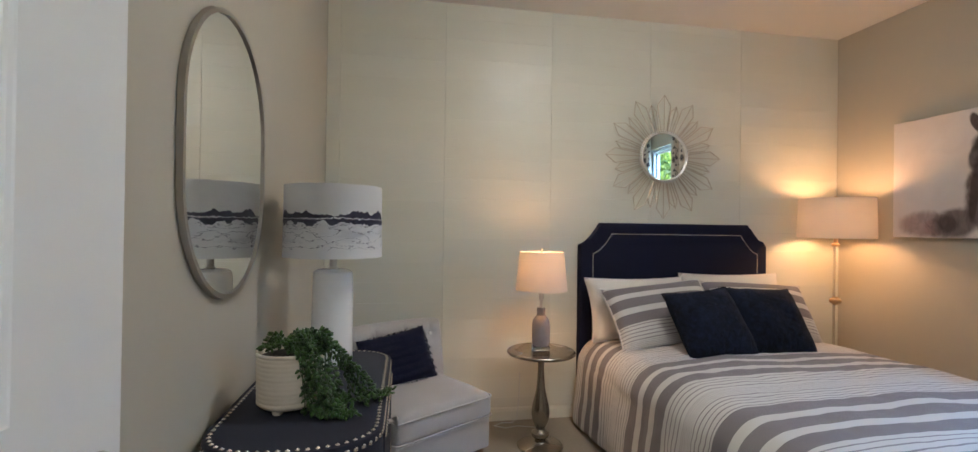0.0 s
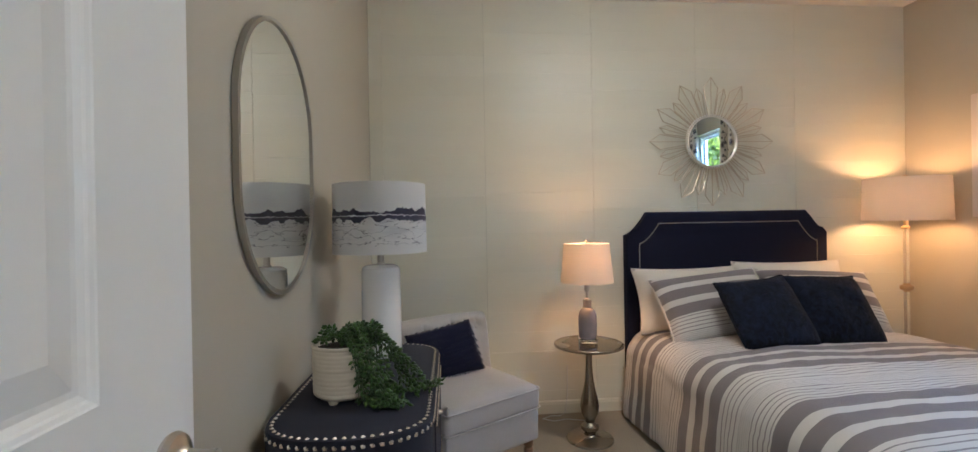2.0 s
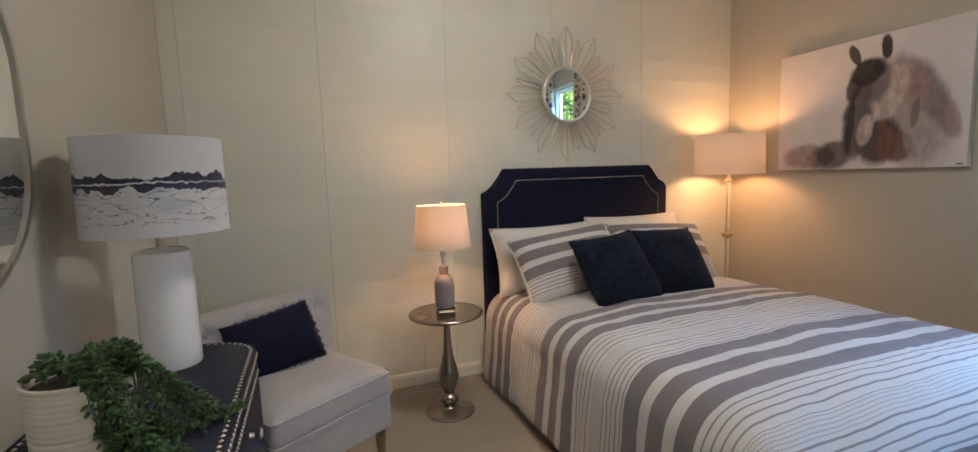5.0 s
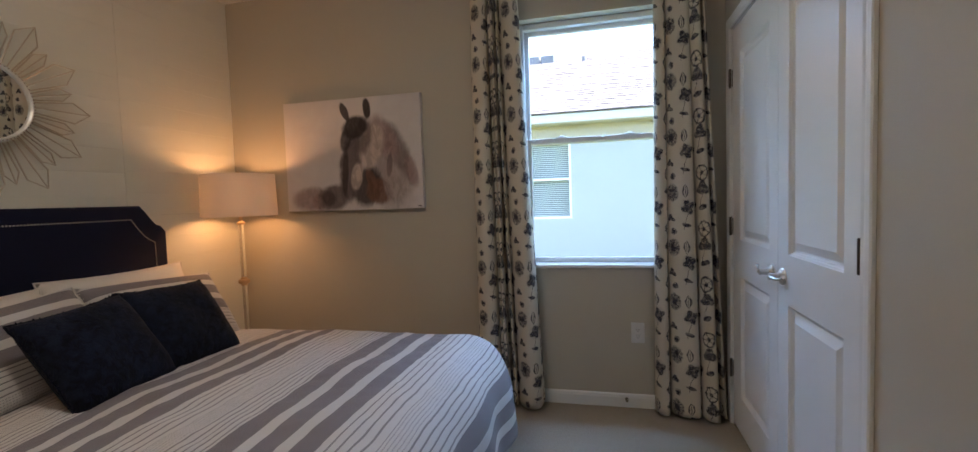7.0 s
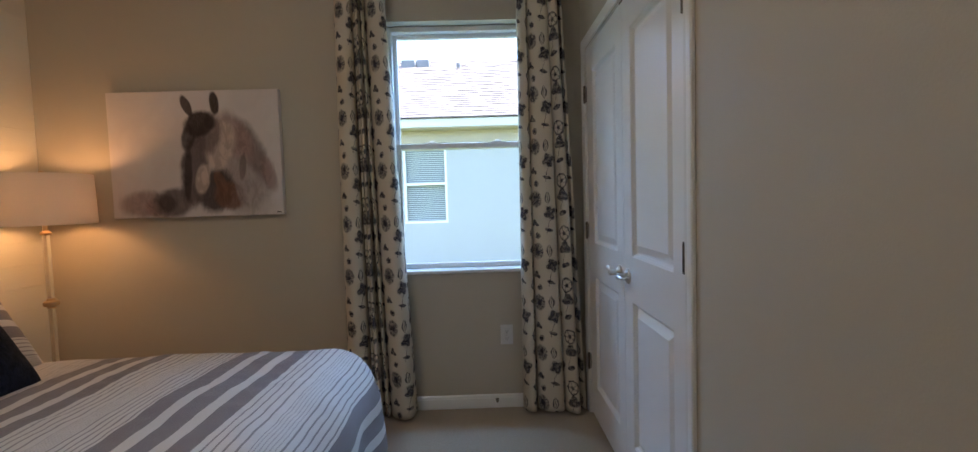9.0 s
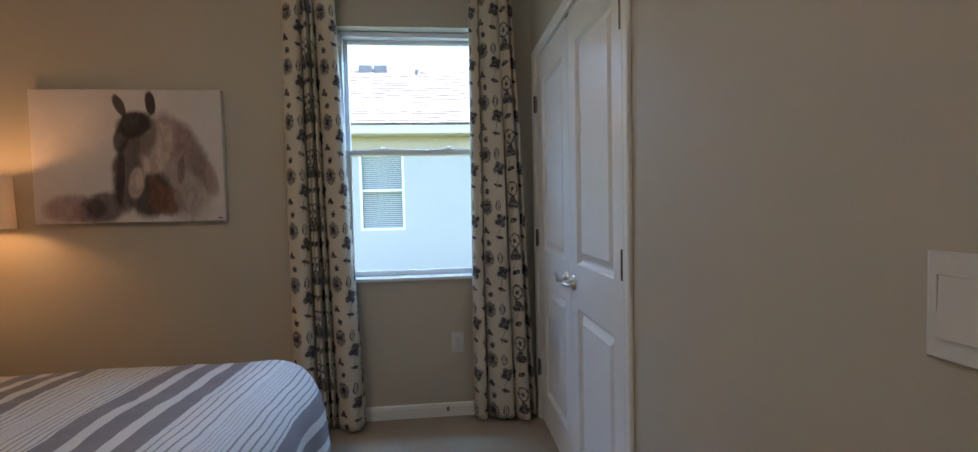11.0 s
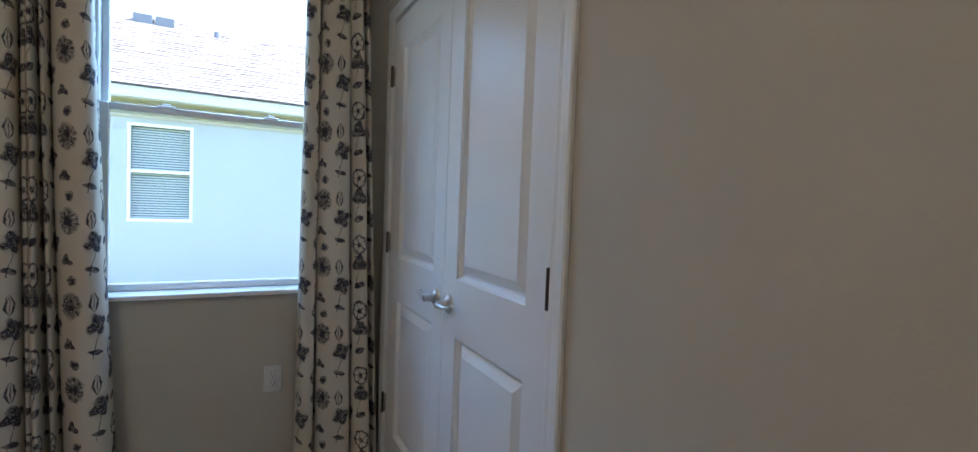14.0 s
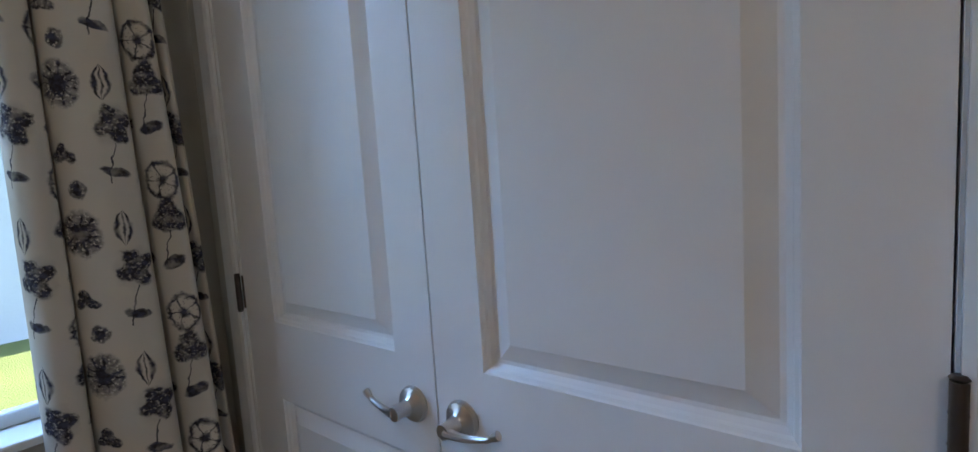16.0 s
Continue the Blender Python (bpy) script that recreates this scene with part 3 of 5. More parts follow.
def pillow(name, w, h, t, mat, label, category="pillow", m=Matrix(), group="", flange=0.0, seed=0, stripes=False, edge=None):
    """A stuffed pillow, w by h in x and z of its own, t thick along y, standing on z 0."""
    def side(sg):
        def fn(a, c):
            x, z = a * 2 - 1, c * 2 - 1
            full = max(0.0, (1 - abs(x) ** 3.0) * (1 - abs(z) ** 3.0)) ** 0.55
            pull = 1 - 0.07 * (1 - x * x) * (abs(z) ** 4)
            pullx = 1 - 0.07 * (1 - z * z) * (abs(x) ** 4)
            n = noise.noise(Vector((x * 2 + seed, z * 2, sg * 3 + seed))) * 0.012 + noise.noise(Vector((x * 6 + seed, z * 6, sg + seed))) * 0.004
            return Vector((x * w / 2 * pullx, sg * (t / 2 * full + n * full), (z * pull + 1) * h / 2))
        return fn
    b = bmesh.new()
    for sg in (-1, 1):
        join_uv(b, grid_mesh(22, 18, side(sg), lambda a, c: (a * w, c * h)))
    bmesh.ops.remove_doubles(b, verts=b.verts[:], dist=0.0006)
    bmesh.ops.recalc_face_normals(b, faces=b.faces[:])
    if flange:
        pts = []
        for k in range(88):
            q = k / 88 * 4
            s_, f = int(q), q - int(q)
            x, z = ((-1 + 2 * f, -1), (1, -1 + 2 * f), (1 - 2 * f, 1), (-1, 1 - 2 * f))[s_]
            pull = 1 - 0.07 * (1 - x * x) * (abs(z) ** 4)
            pullx = 1 - 0.07 * (1 - z * z) * (abs(x) ** 4)
            pts.append((x * w / 2 * pullx, 0.002 * math.sin(k * 1.7), (z * pull + 1) * h / 2))
        piping = tube(pts, flange, 6, closed=True)
    ob = raw(name, b, mat)
    ob.matrix_world = m
    tagged(ob, label, category, group)
    if flange:
        part("piping", piping, edge or mat, ob, "", True)
    return ob


def join_uv(bm, own):
    me = bpy.data.meshes.new("tmp")
    own.to_mesh(me)
    own.free()
    bm.from_mesh(me)
    bpy.data.meshes.remove(me)
    return bm


# ---- bed ----
BX0, BX1, BY0, BY1, BT = 2.215, 3.63, 1.08, 2.955, 0.545
bed = thing("bed", (2.88, 2.0, 0), "full bed with a navy upholstered clipped-corner headboard", "bed")


def clipped(x0, x1, z0, z1, sh, inset):
    """The headboard's outline: shoulders sh high, concave clipped corners."""
    right = [(x1, z0), (x1, sh)]
    for k in range(7):
        a = k / 6
        right.append((x1 - 0.012 - (inset - 0.012) * (a ** 0.85), sh + 0.004 + (z1 - sh - 0.004) * (a ** 1.25)))
    mid_x = (x0 + x1) / 2
    return right + [(2 * mid_x - x, z) for x, z in right[::-1]]


out = clipped(2.222, 3.536, 0.10, 1.228, 1.088, 0.140)
b = slab([(x, z) for x, z in out], 0, 0.055, 0.012, 3, m=Matrix(((1, 0, 0, -2.88), (0, 0, -1, 3.045 - 2.0), (0, 1, 0, 0), (0, 0, 0, 1))))
hb = part("headboard", b, NAVY, bed, "navy fabric headboard", True)
inner = clipped(2.304, 3.462, 0.40, 1.158, 1.034, 0.125)
path = [Vector((x - 2.88, 0, z)) for x, z in inner]
nails, acc = bmesh.new(), 0.0
for p, q in zip(path, path[1:]):
    seg_len, along = (q - p).length, (q - p).normalized()
    while acc < seg_len:
        c = p + along * acc
        own = bmesh.new()
        bmesh.ops.create_icosphere(own, subdivisions=1, radius=0.0048)
        bmesh.ops.transform(own, matrix=Matrix.Translation((c.x, 0.989, c.z)) @ Matrix.Diagonal((1, 0.6, 1, 1)), verts=own.verts[:])
        join(nails, own)
        acc += 0.0125
    acc -= seg_len
tagged(part("nailhead_trim", nails, NAIL, hb, "bright nailhead trim", True), kind="stuff")
part("mattress", box(BX0 + 0.05 - 2.88, BY0 + 0.08 - 2.0, 0.28, BX1 - 0.05 - 2.88, 2.985 - 2.0, BT - 0.06, 0.05, 4), COTTON, bed, "", True)
part("box_spring", box(BX0 + 0.06 - 2.88, BY0 + 0.09 - 2.0, 0.13, BX1 - 0.06 - 2.88, 2.985 - 2.0, 0.277, 0.015, 2), DARK, bed)
for lx in (BX0 + 0.10, BX1 - 0.10):
    for ly in (BY0 + 0.16, 2.93):
        part("leg", box(lx - 0.025 - 2.88, ly - 0.025 - 2.0, 0, lx + 0.025 - 2.88, ly + 0.025 - 2.0, 0.13, 0.003), BLACKWOOD, bed)

R, RF = 0.13, 0.24


def fold(d, half, r, flare=0.03):
    """From an arc length off the middle: how far out and how far down."""
    flat = half - r
    s_ = abs(d)
    sg = 1 if d >= 0 else -1
    if s_ <= flat:
        return d, 0.0
    q = s_ - flat
    if q < r * math.pi / 2:
        return sg * (flat + r * math.sin(q / r)), r * (1 - math.cos(q / r))
    e = q - r * math.pi / 2
    return sg * (half + flare * min(1, e / 0.3)), r + e


HW = (BX1 - BX0) / 2
SIDE = (HW - R) + R * math.pi / 2 + (BT - R - 0.075)
LEN = (BY1 - BY0 - RF) + RF * math.pi / 2 + (BT - RF - 0.12)


def cover(a, c):
    da = (a * 2 - 1) * SIDE
    dc = c * LEN
    ox, dropx = fold(da, HW, R)
    oy, dropy = fold(dc, BY1 - BY0, RF)
    x, y = (BX0 + BX1) / 2 + ox, BY1 - oy
    drop = (dropx ** 3 + dropy ** 3) ** (1 / 3)
    corner = min(1, dropx / R) * min(1, dropy / RF)
    x -= math.copysign(0.11 * corner, ox)
    y += 0.11 * corner
    crown = 0.022 * (1 - (ox / HW) ** 2) - 0.03 * max(0, 1 - dc / 0.5) * abs(ox / HW) ** 2 - 0.028 * max(0, 1 - dc / 1.1)
    puff = noise.noise(Vector((x * 3.2, y * 3.2, drop * 3))) * 0.014 + noise.noise(Vector((x * 11, y * 11, drop * 9))) * 0.004
    seam = math.exp(-((dc - 0.18) % 0.30 - 0.15) ** 2 / 0.0002) * (0.5 + 0.5 * math.sin(da * 31 + dc * 3))
    puff += 0.006 * noise.noise(Vector((x * 23, y * 17, drop * 20))) * 0.5 - 0.003 * seam
    wave = 0.010 * math.sin(dc * 17 + 2 * math.sin(dc * 5)) * min(1, dropx / 0.35)
    z = BT + crown + puff - drop
    return Vector((x + math.copysign(wave, ox) + (puff if dropx > R else 0) * math.copysign(1, ox), y - (0.012 * math.sin(da * 15) * min(1, dropy / 0.3)), max(z, 0.022)))


b = grid_mesh(130, 150, cover, lambda a, c: ((a * 2 - 1) * SIDE + 2, c * LEN - 0.100 + 6.0))
cov = raw("comforter", b, STRIPES)
tagged(cov, "white comforter with woven grey stripes spread over the bed", "comforter")
sol = cov.modifiers.new("thick", "SOLIDIFY")
sol.thickness, sol.offset = 0.018, -1


rim_pts = [cover(0, k / 60) for k in range(61)] + [cover(k / 60, 1) for k in range(1, 61)] + [cover(1, 1 - k / 60) for k in range(1, 61)]
part("hem", tube(rim_pts, 0.006, 6), COTTON, cov, "white stitched hem", True)


def lean(x, y, z, back, rz=0.0, roll=0.0):
    return pose(x, y, z, 0, 0, rz) @ pose(0, 0, 0, -back, roll, 0)


ZP = 0.537


def fringe(ob, w, h, seed, mat):
    """Short cotton threads along both ends of a sham."""
    r, b = random.Random(seed), bmesh.new()
    for sg in (-1, 1):
        for k in range(64):
            c = k / 63 * 2 - 1
            p = Vector((sg * w / 2 * (1 - 0.07 * (1 - c * c)) * 0.995, 0, (c * 0.985 + 1) * h / 2))
            e = p + Vector((sg * r.uniform(0.008, 0.020), r.uniform(-0.007, 0.007), r.uniform(-0.007, 0.004)))
            tube([tuple(p), tuple(e)], 0.0013, 4, bm=b)
    tagged(part("fringe", b, mat, ob, "frayed white cotton fringe"), kind="stuff")


pillow("pillow", 0.66, 0.385, 0.18, COTTON, "plain white pillow leaning on the headboard", m=lean(2.555, 2.80, ZP - 0.01, 20, 2), group="bed pillows", flange=0.004, seed=1)
pillow("pillow", 0.68, 0.41, 0.18, COTTON, "plain white pillow leaning on the headboard", m=lean(3.20, 2.80, ZP - 0.01, 20, -3), group="bed pillows", flange=0.004, seed=5)
for x_, rz_, roll_, sd_ in ((2.625, 4, -5, 9), (3.205, -4, 3, 13)):
    sham = pillow("pillow", 0.66, 0.405, 0.19, SHAM, "pillow in a grey-striped white sham with frayed edge", m=lean(x_, 2.55, ZP + 0.002, 36, rz_, roll_), group="bed pillows", flange=0.004, seed=sd_, edge=COTTON)
    fringe(sham, 0.66, 0.405, sd_, COTTON)
PILE = weave("navy_pile", (0.005, 0.008, 0.022), 0.9, 0.4, 500, 0.3, 0.02, spec=0.2)


def pile(ob, w, h, seed):
    """A short chenille pile that softens a pillow's outline."""
    r, b = random.Random(seed), bmesh.new()
    for k in range(520):
        q = r.uniform(0, 4)
        f = (q % 1) * 2 - 1
        x, z = ((f, -1), (1, f), (-f, 1), (-1, -f))[int(q)]
        px = x * w / 2 * (1 - 0.07 * (1 - z * z) * abs(x) ** 4)
        pz = (z * (1 - 0.07 * (1 - x * x) * abs(z) ** 4) + 1) * h / 2
        p = Vector((px * 0.985, r.uniform(-0.012, 0.012), pz + (0.003 if z < 0 else -0.003)))
        e = p + Vector((x * r.uniform(0.001, 0.005), r.uniform(-0.005, 0.005), z * r.uniform(0.001, 0.005) + r.uniform(-0.003, 0.003)))
        tube([tuple(p), tuple(e)], 0.0019, 4, bm=b)
    tagged(part("pile", b, PILE, ob, "short navy chenille pile"), kind="stuff")


left_throw = pillow("throw_pillow", 0.395, 0.395, 0.17, NAVY_PILLOW, "square navy chenille throw pillow", "pillow", lean(2.716, 2.27, ZP + 0.008, 36, 4, -4), "throw pillows", 0.003, 17)
pile(left_throw, 0.395, 0.395, 41)
right_throw = pillow("throw_pillow", 0.41, 0.405, 0.17, NAVY_PILLOW, "square navy chenille throw pillow", "pillow", lean(3.060, 2.30, ZP + 0.006, 37, -2, 2), "throw pillows", 0.003, 23)
pile(right_throw, 0.41, 0.405, 43)

# ---- pedestal side table and its lamp ----
NX, NY = 1.882, 2.672
t_ = thing("side_table", (NX, NY, 0), "round antique-silver metal pedestal side table", "side table")
part("tabletop", lathe([(0, 0.503), (0.168, 0.503), (0.181, 0.506), (0.186, 0.511), (0.186, 0.518), (0.182, 0.522), (0.174, 0.523), (0.170, 0.520), (0, 0.520)], 56), BRONZE, t_, "", True)
part("pedestal", lathe([(0, 0.03), (0.028, 0.03), (0.030, 0.045), (0.046, 0.060), (0.048, 0.078), (0.030, 0.090), (0.024, 0.098), (0.030, 0.115), (0.044, 0.145), (0.050, 0.185), (0.045, 0.225), (0.034, 0.265), (0.024, 0.315), (0.019, 0.375), (0.0165, 0.43), (0.018, 0.465), (0.024, 0.488), (0.05, 0.498), (0.07, 0.5035), (0, 0.5035)], 32), BRONZE, t_, "", True)
part("base", lathe([(0, 0), (0.122, 0), (0.126, 0.006), (0.122, 0.012), (0.100, 0.017), (0.060, 0.021), (0.042, 0.027), (0.036, 0.034), (0, 0.034)], 48), BRONZE, t_, "", True)


def drum(r0, r1, z0, z1, t=0.002, n=56):
    return lathe([(r0, z0), (r1, z1), (r1 - t, z1), (r0 - t, z0), (r0, z0)], n)


def spider(z, r):
    b = lathe([(0.012, z - 0.002), (0.012, z + 0.002), (0.004, z + 0.002), (0.004, z - 0.002), (0.012, z - 0.002)], 12)
    for k in range(3):
        a = k * 2.094
        tube([(0.01 * math.cos(a), 0.01 * math.sin(a), z), (r * math.cos(a), r * math.sin(a), z)], 0.0018, 6, bm=b)
    return b


l_ = thing("table_lamp", (NX, NY + 0.012, 0.5205), "lit table lamp with a smoky glass bottle base and linen shade", "table lamp")
part("foot", box(-0.042, -0.042, 0.0005, 0.042, 0.042, 0.024, 0.003, 2), ACRYLIC, l_, "clear acrylic foot", True)
part("body", lathe([(0, 0.024), (0.040, 0.024), (0.046, 0.030), (0.049, 0.045), (0.050, 0.10), (0.049, 0.135), (0.044, 0.158), (0.032, 0.174), (0.024, 0.180), (0.0225, 0.186), (0.0235, 0.215), (0.023, 0.219), (0, 0.219)], 40), GREYGLASS, l_, "", True)
part("neck", lathe([(0, 0.219), (0.012, 0.219), (0.012, 0.226), (0.008, 0.229), (0.008, 0.262), (0.014, 0.266), (0.014, 0.32), (0, 0.32)], 20), NICKEL, l_, "", True)
sh = part("shade", drum(0.141, 0.121, 0.311, 0.508), SHADE, l_, "warm-lit cream linen shade", True)
part("harp", join(spider(0.500, 0.123), tube([(0.02, 0, 0.32), (0.05, 0, 0.38), (0.045, 0, 0.46), (0, 0, 0.505)], 0.002, 6)), NICKEL, l_, "", True)
part("finial", lathe([(0, 0.502), (0.005, 0.502), (0.005, 0.514), (0.010, 0.520), (0.010, 0.528), (0, 0.534)], 16), NICKEL, l_, "", True)

l_.scale.z = 1.055
cord_path = [(-0.03, 0.356, 0.30), (-0.035, 0.354, 0.12), (-0.05, 0.343, 0.02), (-0.09, 0.318, 0.0055), (-0.14, 0.328, 0.005), (-0.20, 0.288, 0.005), (-0.14, 0.248, 0.005), (-0.06, 0.268, 0.005), (0.06, 0.228, 0.005)]
part("power_cord", tube([(x, y - 0.012, (z - 0.5205) / 1.055) for x, y, z in cord_path], 0.0026, 8), PLASTIC, l_, "thin white cord lying by the baseboard", True)

# ---- floor lamp ----
f_ = thing("floor_lamp", (3.865, 2.79, 0), "lit floor lamp with a clear column and linen drum shade", "floor lamp")
part("base", lathe([(0, 0), (0.125, 0), (0.128, 0.008), (0.122, 0.016), (0.04, 0.026), (0.022, 0.04), (0, 0.04)], 40), BRASS, f_, "", True)
part("lower_column", lathe([(0, 0.04), (0.015, 0.04), (0.015, 0.735), (0, 0.735)], 20), ACRYLIC, f_, "clear acrylic column", True)
part("joint", lathe([(0, 0.725), (0.017, 0.725), (0.019, 0.732), (0.032, 0.738), (0.034, 0.750), (0.032, 0.760), (0.019, 0.766), (0.017, 0.775), (0, 0.775)], 24), BRASS, f_, "aged brass collar", True)
part("upper_column", lathe([(0, 0.775), (0.015, 0.775), (0.015, 1.10), (0, 1.10)], 20), ACRYLIC, f_, "clear acrylic column", True)
part("cap", lathe([(0, 1.098), (0.022, 1.098), (0.024, 1.108), (0.020, 1.116), (0.012, 1.12), (0.012, 1.19), (0, 1.19)], 24), BRASS, f_, "", True)
part("shade", drum(0.212, 0.205, 1.150, 1.402), SHADE, f_, "warm-lit cream linen drum shade", True)
part("harp", join(spider(1.392, 0.204), tube([(0.02, 0, 1.185), (0.06, 0, 1.25), (0.05, 0, 1.34), (0, 0, 1.395)], 0.002, 6)), NICKEL, f_, "", True)
part("finial", lathe([(0, 1.394), (0.006, 1.394), (0.006, 1.408), (0.014, 1.412), (0.010, 1.420), (0, 1.424)], 16), BRASS, f_, "", True)

# ---- rounded chest ----
DX0, DX1, DY0, DY1, DZ = XW + 0.018, 1.10, 1.375, 1.945, 0.70
DIP = 0.145
c_ = thing("chest", (0.9, 1.66, 0), "charcoal-blue linen chest with rounded ends and nailhead trim", "chest")


def chest_outline(grow=0.0, n=20):
    """The plan: flat front along y, both ends bowed out."""
    pts = []
    mx, hx = (DX0 + DX1) / 2, (DX1 - DX0) / 2
    for k in range(n + 1):
        a = -math.pi / 2 + math.pi * k / n
        sx = math.sin(a)
        pts.append((mx + hx * math.copysign(abs(sx) ** 0.8, sx), DY0 - DIP * math.cos(a) ** 0.9))
    for k in range(n + 1):
        a = math.pi / 2 - math.pi * k / n
        sx = math.sin(a)
        pts.append((mx + hx * math.copysign(abs(sx) ** 0.8, sx), DY1 + DIP * math.cos(a) ** 0.9))
    cx, cy = 0.9, 1.66
    out_ = []
    for i, (x, y) in enumerate(pts):
        px, py = pts[i - 1]
        qx, qy = pts[(i + 1) % len(pts)]
        nx, ny = qy - py, -(qx - px)
        l = math.hypot(nx, ny) or 1
        out_.append((x + grow * nx / l - cx, y + grow * ny / l - cy))
    return out_


part("body", slab(chest_outline(), 0.06, DZ, 0.006, 2), DENIM, c_, "", True)
part("plinth", slab(chest_outline(-0.012), 0.0, 0.06), DENIM, c_)


def nail_row(outline, z, pitch=0.0205, r=0.0068):
    b, acc = bmesh.new(), 0.0
    pts = outline + outline[:1]
    for p, q in zip(pts, pts[1:]):
        L = math.hypot(q[0] - p[0], q[1] - p[1])
        if L < 1e-6:
            continue
        while acc < L:
            x, y = p[0] + (q[0] - p[0]) * acc / L, p[1] + (q[1] - p[1]) * acc / L
            own = bmesh.new()
            bmesh.ops.create_icosphere(own, subdivisions=1, radius=r)
            bmesh.ops.transform(own, matrix=Matrix.Translation((x, y, z)), verts=own.verts[:])
            join(b, own)
            acc += pitch
        acc -= L
    return b


tagged(part("nailhead_trim", nail_row(chest_outline(-0.014), DZ - 0.003), NAIL, c_, "silver nailhead row on the top's edge", True), kind="stuff")
tagged(part("nailhead_trim", nail_row(chest_outline(-0.002), DZ - 0.016), NAIL, c_, "silver nailhead row below the top", True), kind="stuff")
for dz0, dz1 in ((0.09, 0.36), (0.385, 0.665)):
    dr = part("drawer", box(DX1 - 0.9 - 0.002, DY0 + 0.015 - 1.66, dz0, DX1 - 0.9 + 0.004, DY1 - 0.015 - 1.66, dz1, 0.002), DENIM, c_)
    b, span = bmesh.new(), DY1 - DY0 - 0.06
    for k in range(int(span / 0.018) + 1):
        for zz in (dz0 + 0.012, dz1 - 0.012):
            own = bmesh.new()
            bmesh.ops.create_icosphere(own, subdivisions=1, radius=0.0055)
            bmesh.ops.transform(own, matrix=Matrix.Translation((DX1 - 0.9 + 0.004, DY0 + 0.03 - 1.66 + k * 0.018, zz)), verts=own.verts[:])
            join(b, own)
    tagged(part("nailhead_trim", b, NAIL, dr, "", True), kind="stuff")
    kb = part("knob", lathe([(0, 0), (0.007, 0), (0.006, 0.012), (0.012, 0.018), (0.014, 0.024), (0.010, 0.029), (0, 0.030)], 20), NICKEL, dr, "", True)
    kb.matrix_local = pose(DX1 - 0.9 + 0.004, 0, (dz0 + dz1) / 2 + 0.06, 0, 90, 0)

# ---- tall lamp on the chest ----
g_ = thing("table_lamp", (0.893, 1.94, DZ + 0.0005), "unlit white ceramic column lamp with a printed landscape shade", "table lamp")
part("body", lathe([(0, 0), (0.070, 0), (0.072, 0.004), (0.0715, 0.05), (0.070, 0.20), (0.069, 0.30), (0.066, 0.318), (0.054, 0.326), (0.02, 0.328), (0, 0.328)], 48), CERAMIC, g_, "", True)
part("neck", lathe([(0, 0.328), (0.016, 0.328), (0.016, 0.333), (0.012, 0.336), (0.0115, 0.375), (0.014, 0.380), (0.014, 0.43), (0, 0.43)], 24), NICKEL, g_, "", True)
part("shade", drum(0.169, 0.166, 0.372, 0.620), PRINTSHADE, g_, "white drum shade with a dark blue treeline", True).location.z = 0.0
part("harp", join(spider(0.612, 0.165), tube([(0.02, 0, 0.42), (0.05, 0, 0.5), (0, 0, 0.614)], 0.002, 6)), NICKEL, g_, "", True)

# ---- potted plant ----
PX, PY = 0.852, 1.505
pt = thing("plant_pot", (PX, PY, DZ + 0.0005), "cream ribbed ceramic pot on three feet", "plant pot")
prof = [(0, 0.012), (0.070, 0.012), (0.078, 0.018)]
for k in range(40):
    h_ = 0.022 + k * 0.0031
    prof.append((0.0815 + 0.002 * (k / 40) + 0.0011 * noise.noise(Vector((k * 0.55, 3.1, 0))) + 0.0006 * math.sin(k * 1.7), h_))
prof += [(0.086, 0.149), (0.085, 0.153), (0.079, 0.153), (0.078, 0.135), (0, 0.133)]
POT = plain("cream_stoneware", (0.66, 0.60, 0.50), 0.55, amount=0.14, big=8, fine=70, bump=0.3)
SOIL = plain("potting_soil", (0.035, 0.026, 0.02), 0.95, amount=0.4, fine=120, bump=0.9, dist=0.004)
part("bowl", lathe(prof, 56), POT, pt, "", True)
part("soil", lathe([(0, 0.141), (0.05, 0.140), (0.0775, 0.136)], 32), SOIL, pt)
for k in range(3):
    a = k * 2.094 - 1.9
    part("foot", lathe([(0, 0), (0.011, 0), (0.014, 0.006), (0.014, 0.02), (0, 0.02)], 14, (0.055 * math.cos(a), 0.055 * math.sin(a), 0)), POT, pt, "", True)

m = M("pearl_leaf", (0.045, 0.10, 0.035), 0.28)
isl = m.t.nodes.new("ShaderNodeNewGeometry")
m.set("Base Color", m.mix(S(m.t, isl.outputs["Random Per Island"]), (0.008, 0.026, 0.006), (0.062, 0.13, 0.028)))
LEAF = m.m
STEM = plain("plant_stem", (0.05, 0.075, 0.03), 0.6)
rng = random.Random(4)
pl = thing("plant", (PX, PY, DZ + 0.140), "trailing green string-of-pearls plant", "plant")
stems = bmesh.new()
bead = bmesh.new()
bmesh.ops.create_icosphere(bead, subdivisions=1, radius=1.0)
bead_v = [v.co.copy() for v in bead.verts]
bead_f = [[v.index for v in f.verts] for f in bead.faces]
bead.free()
verts, faces = [], []


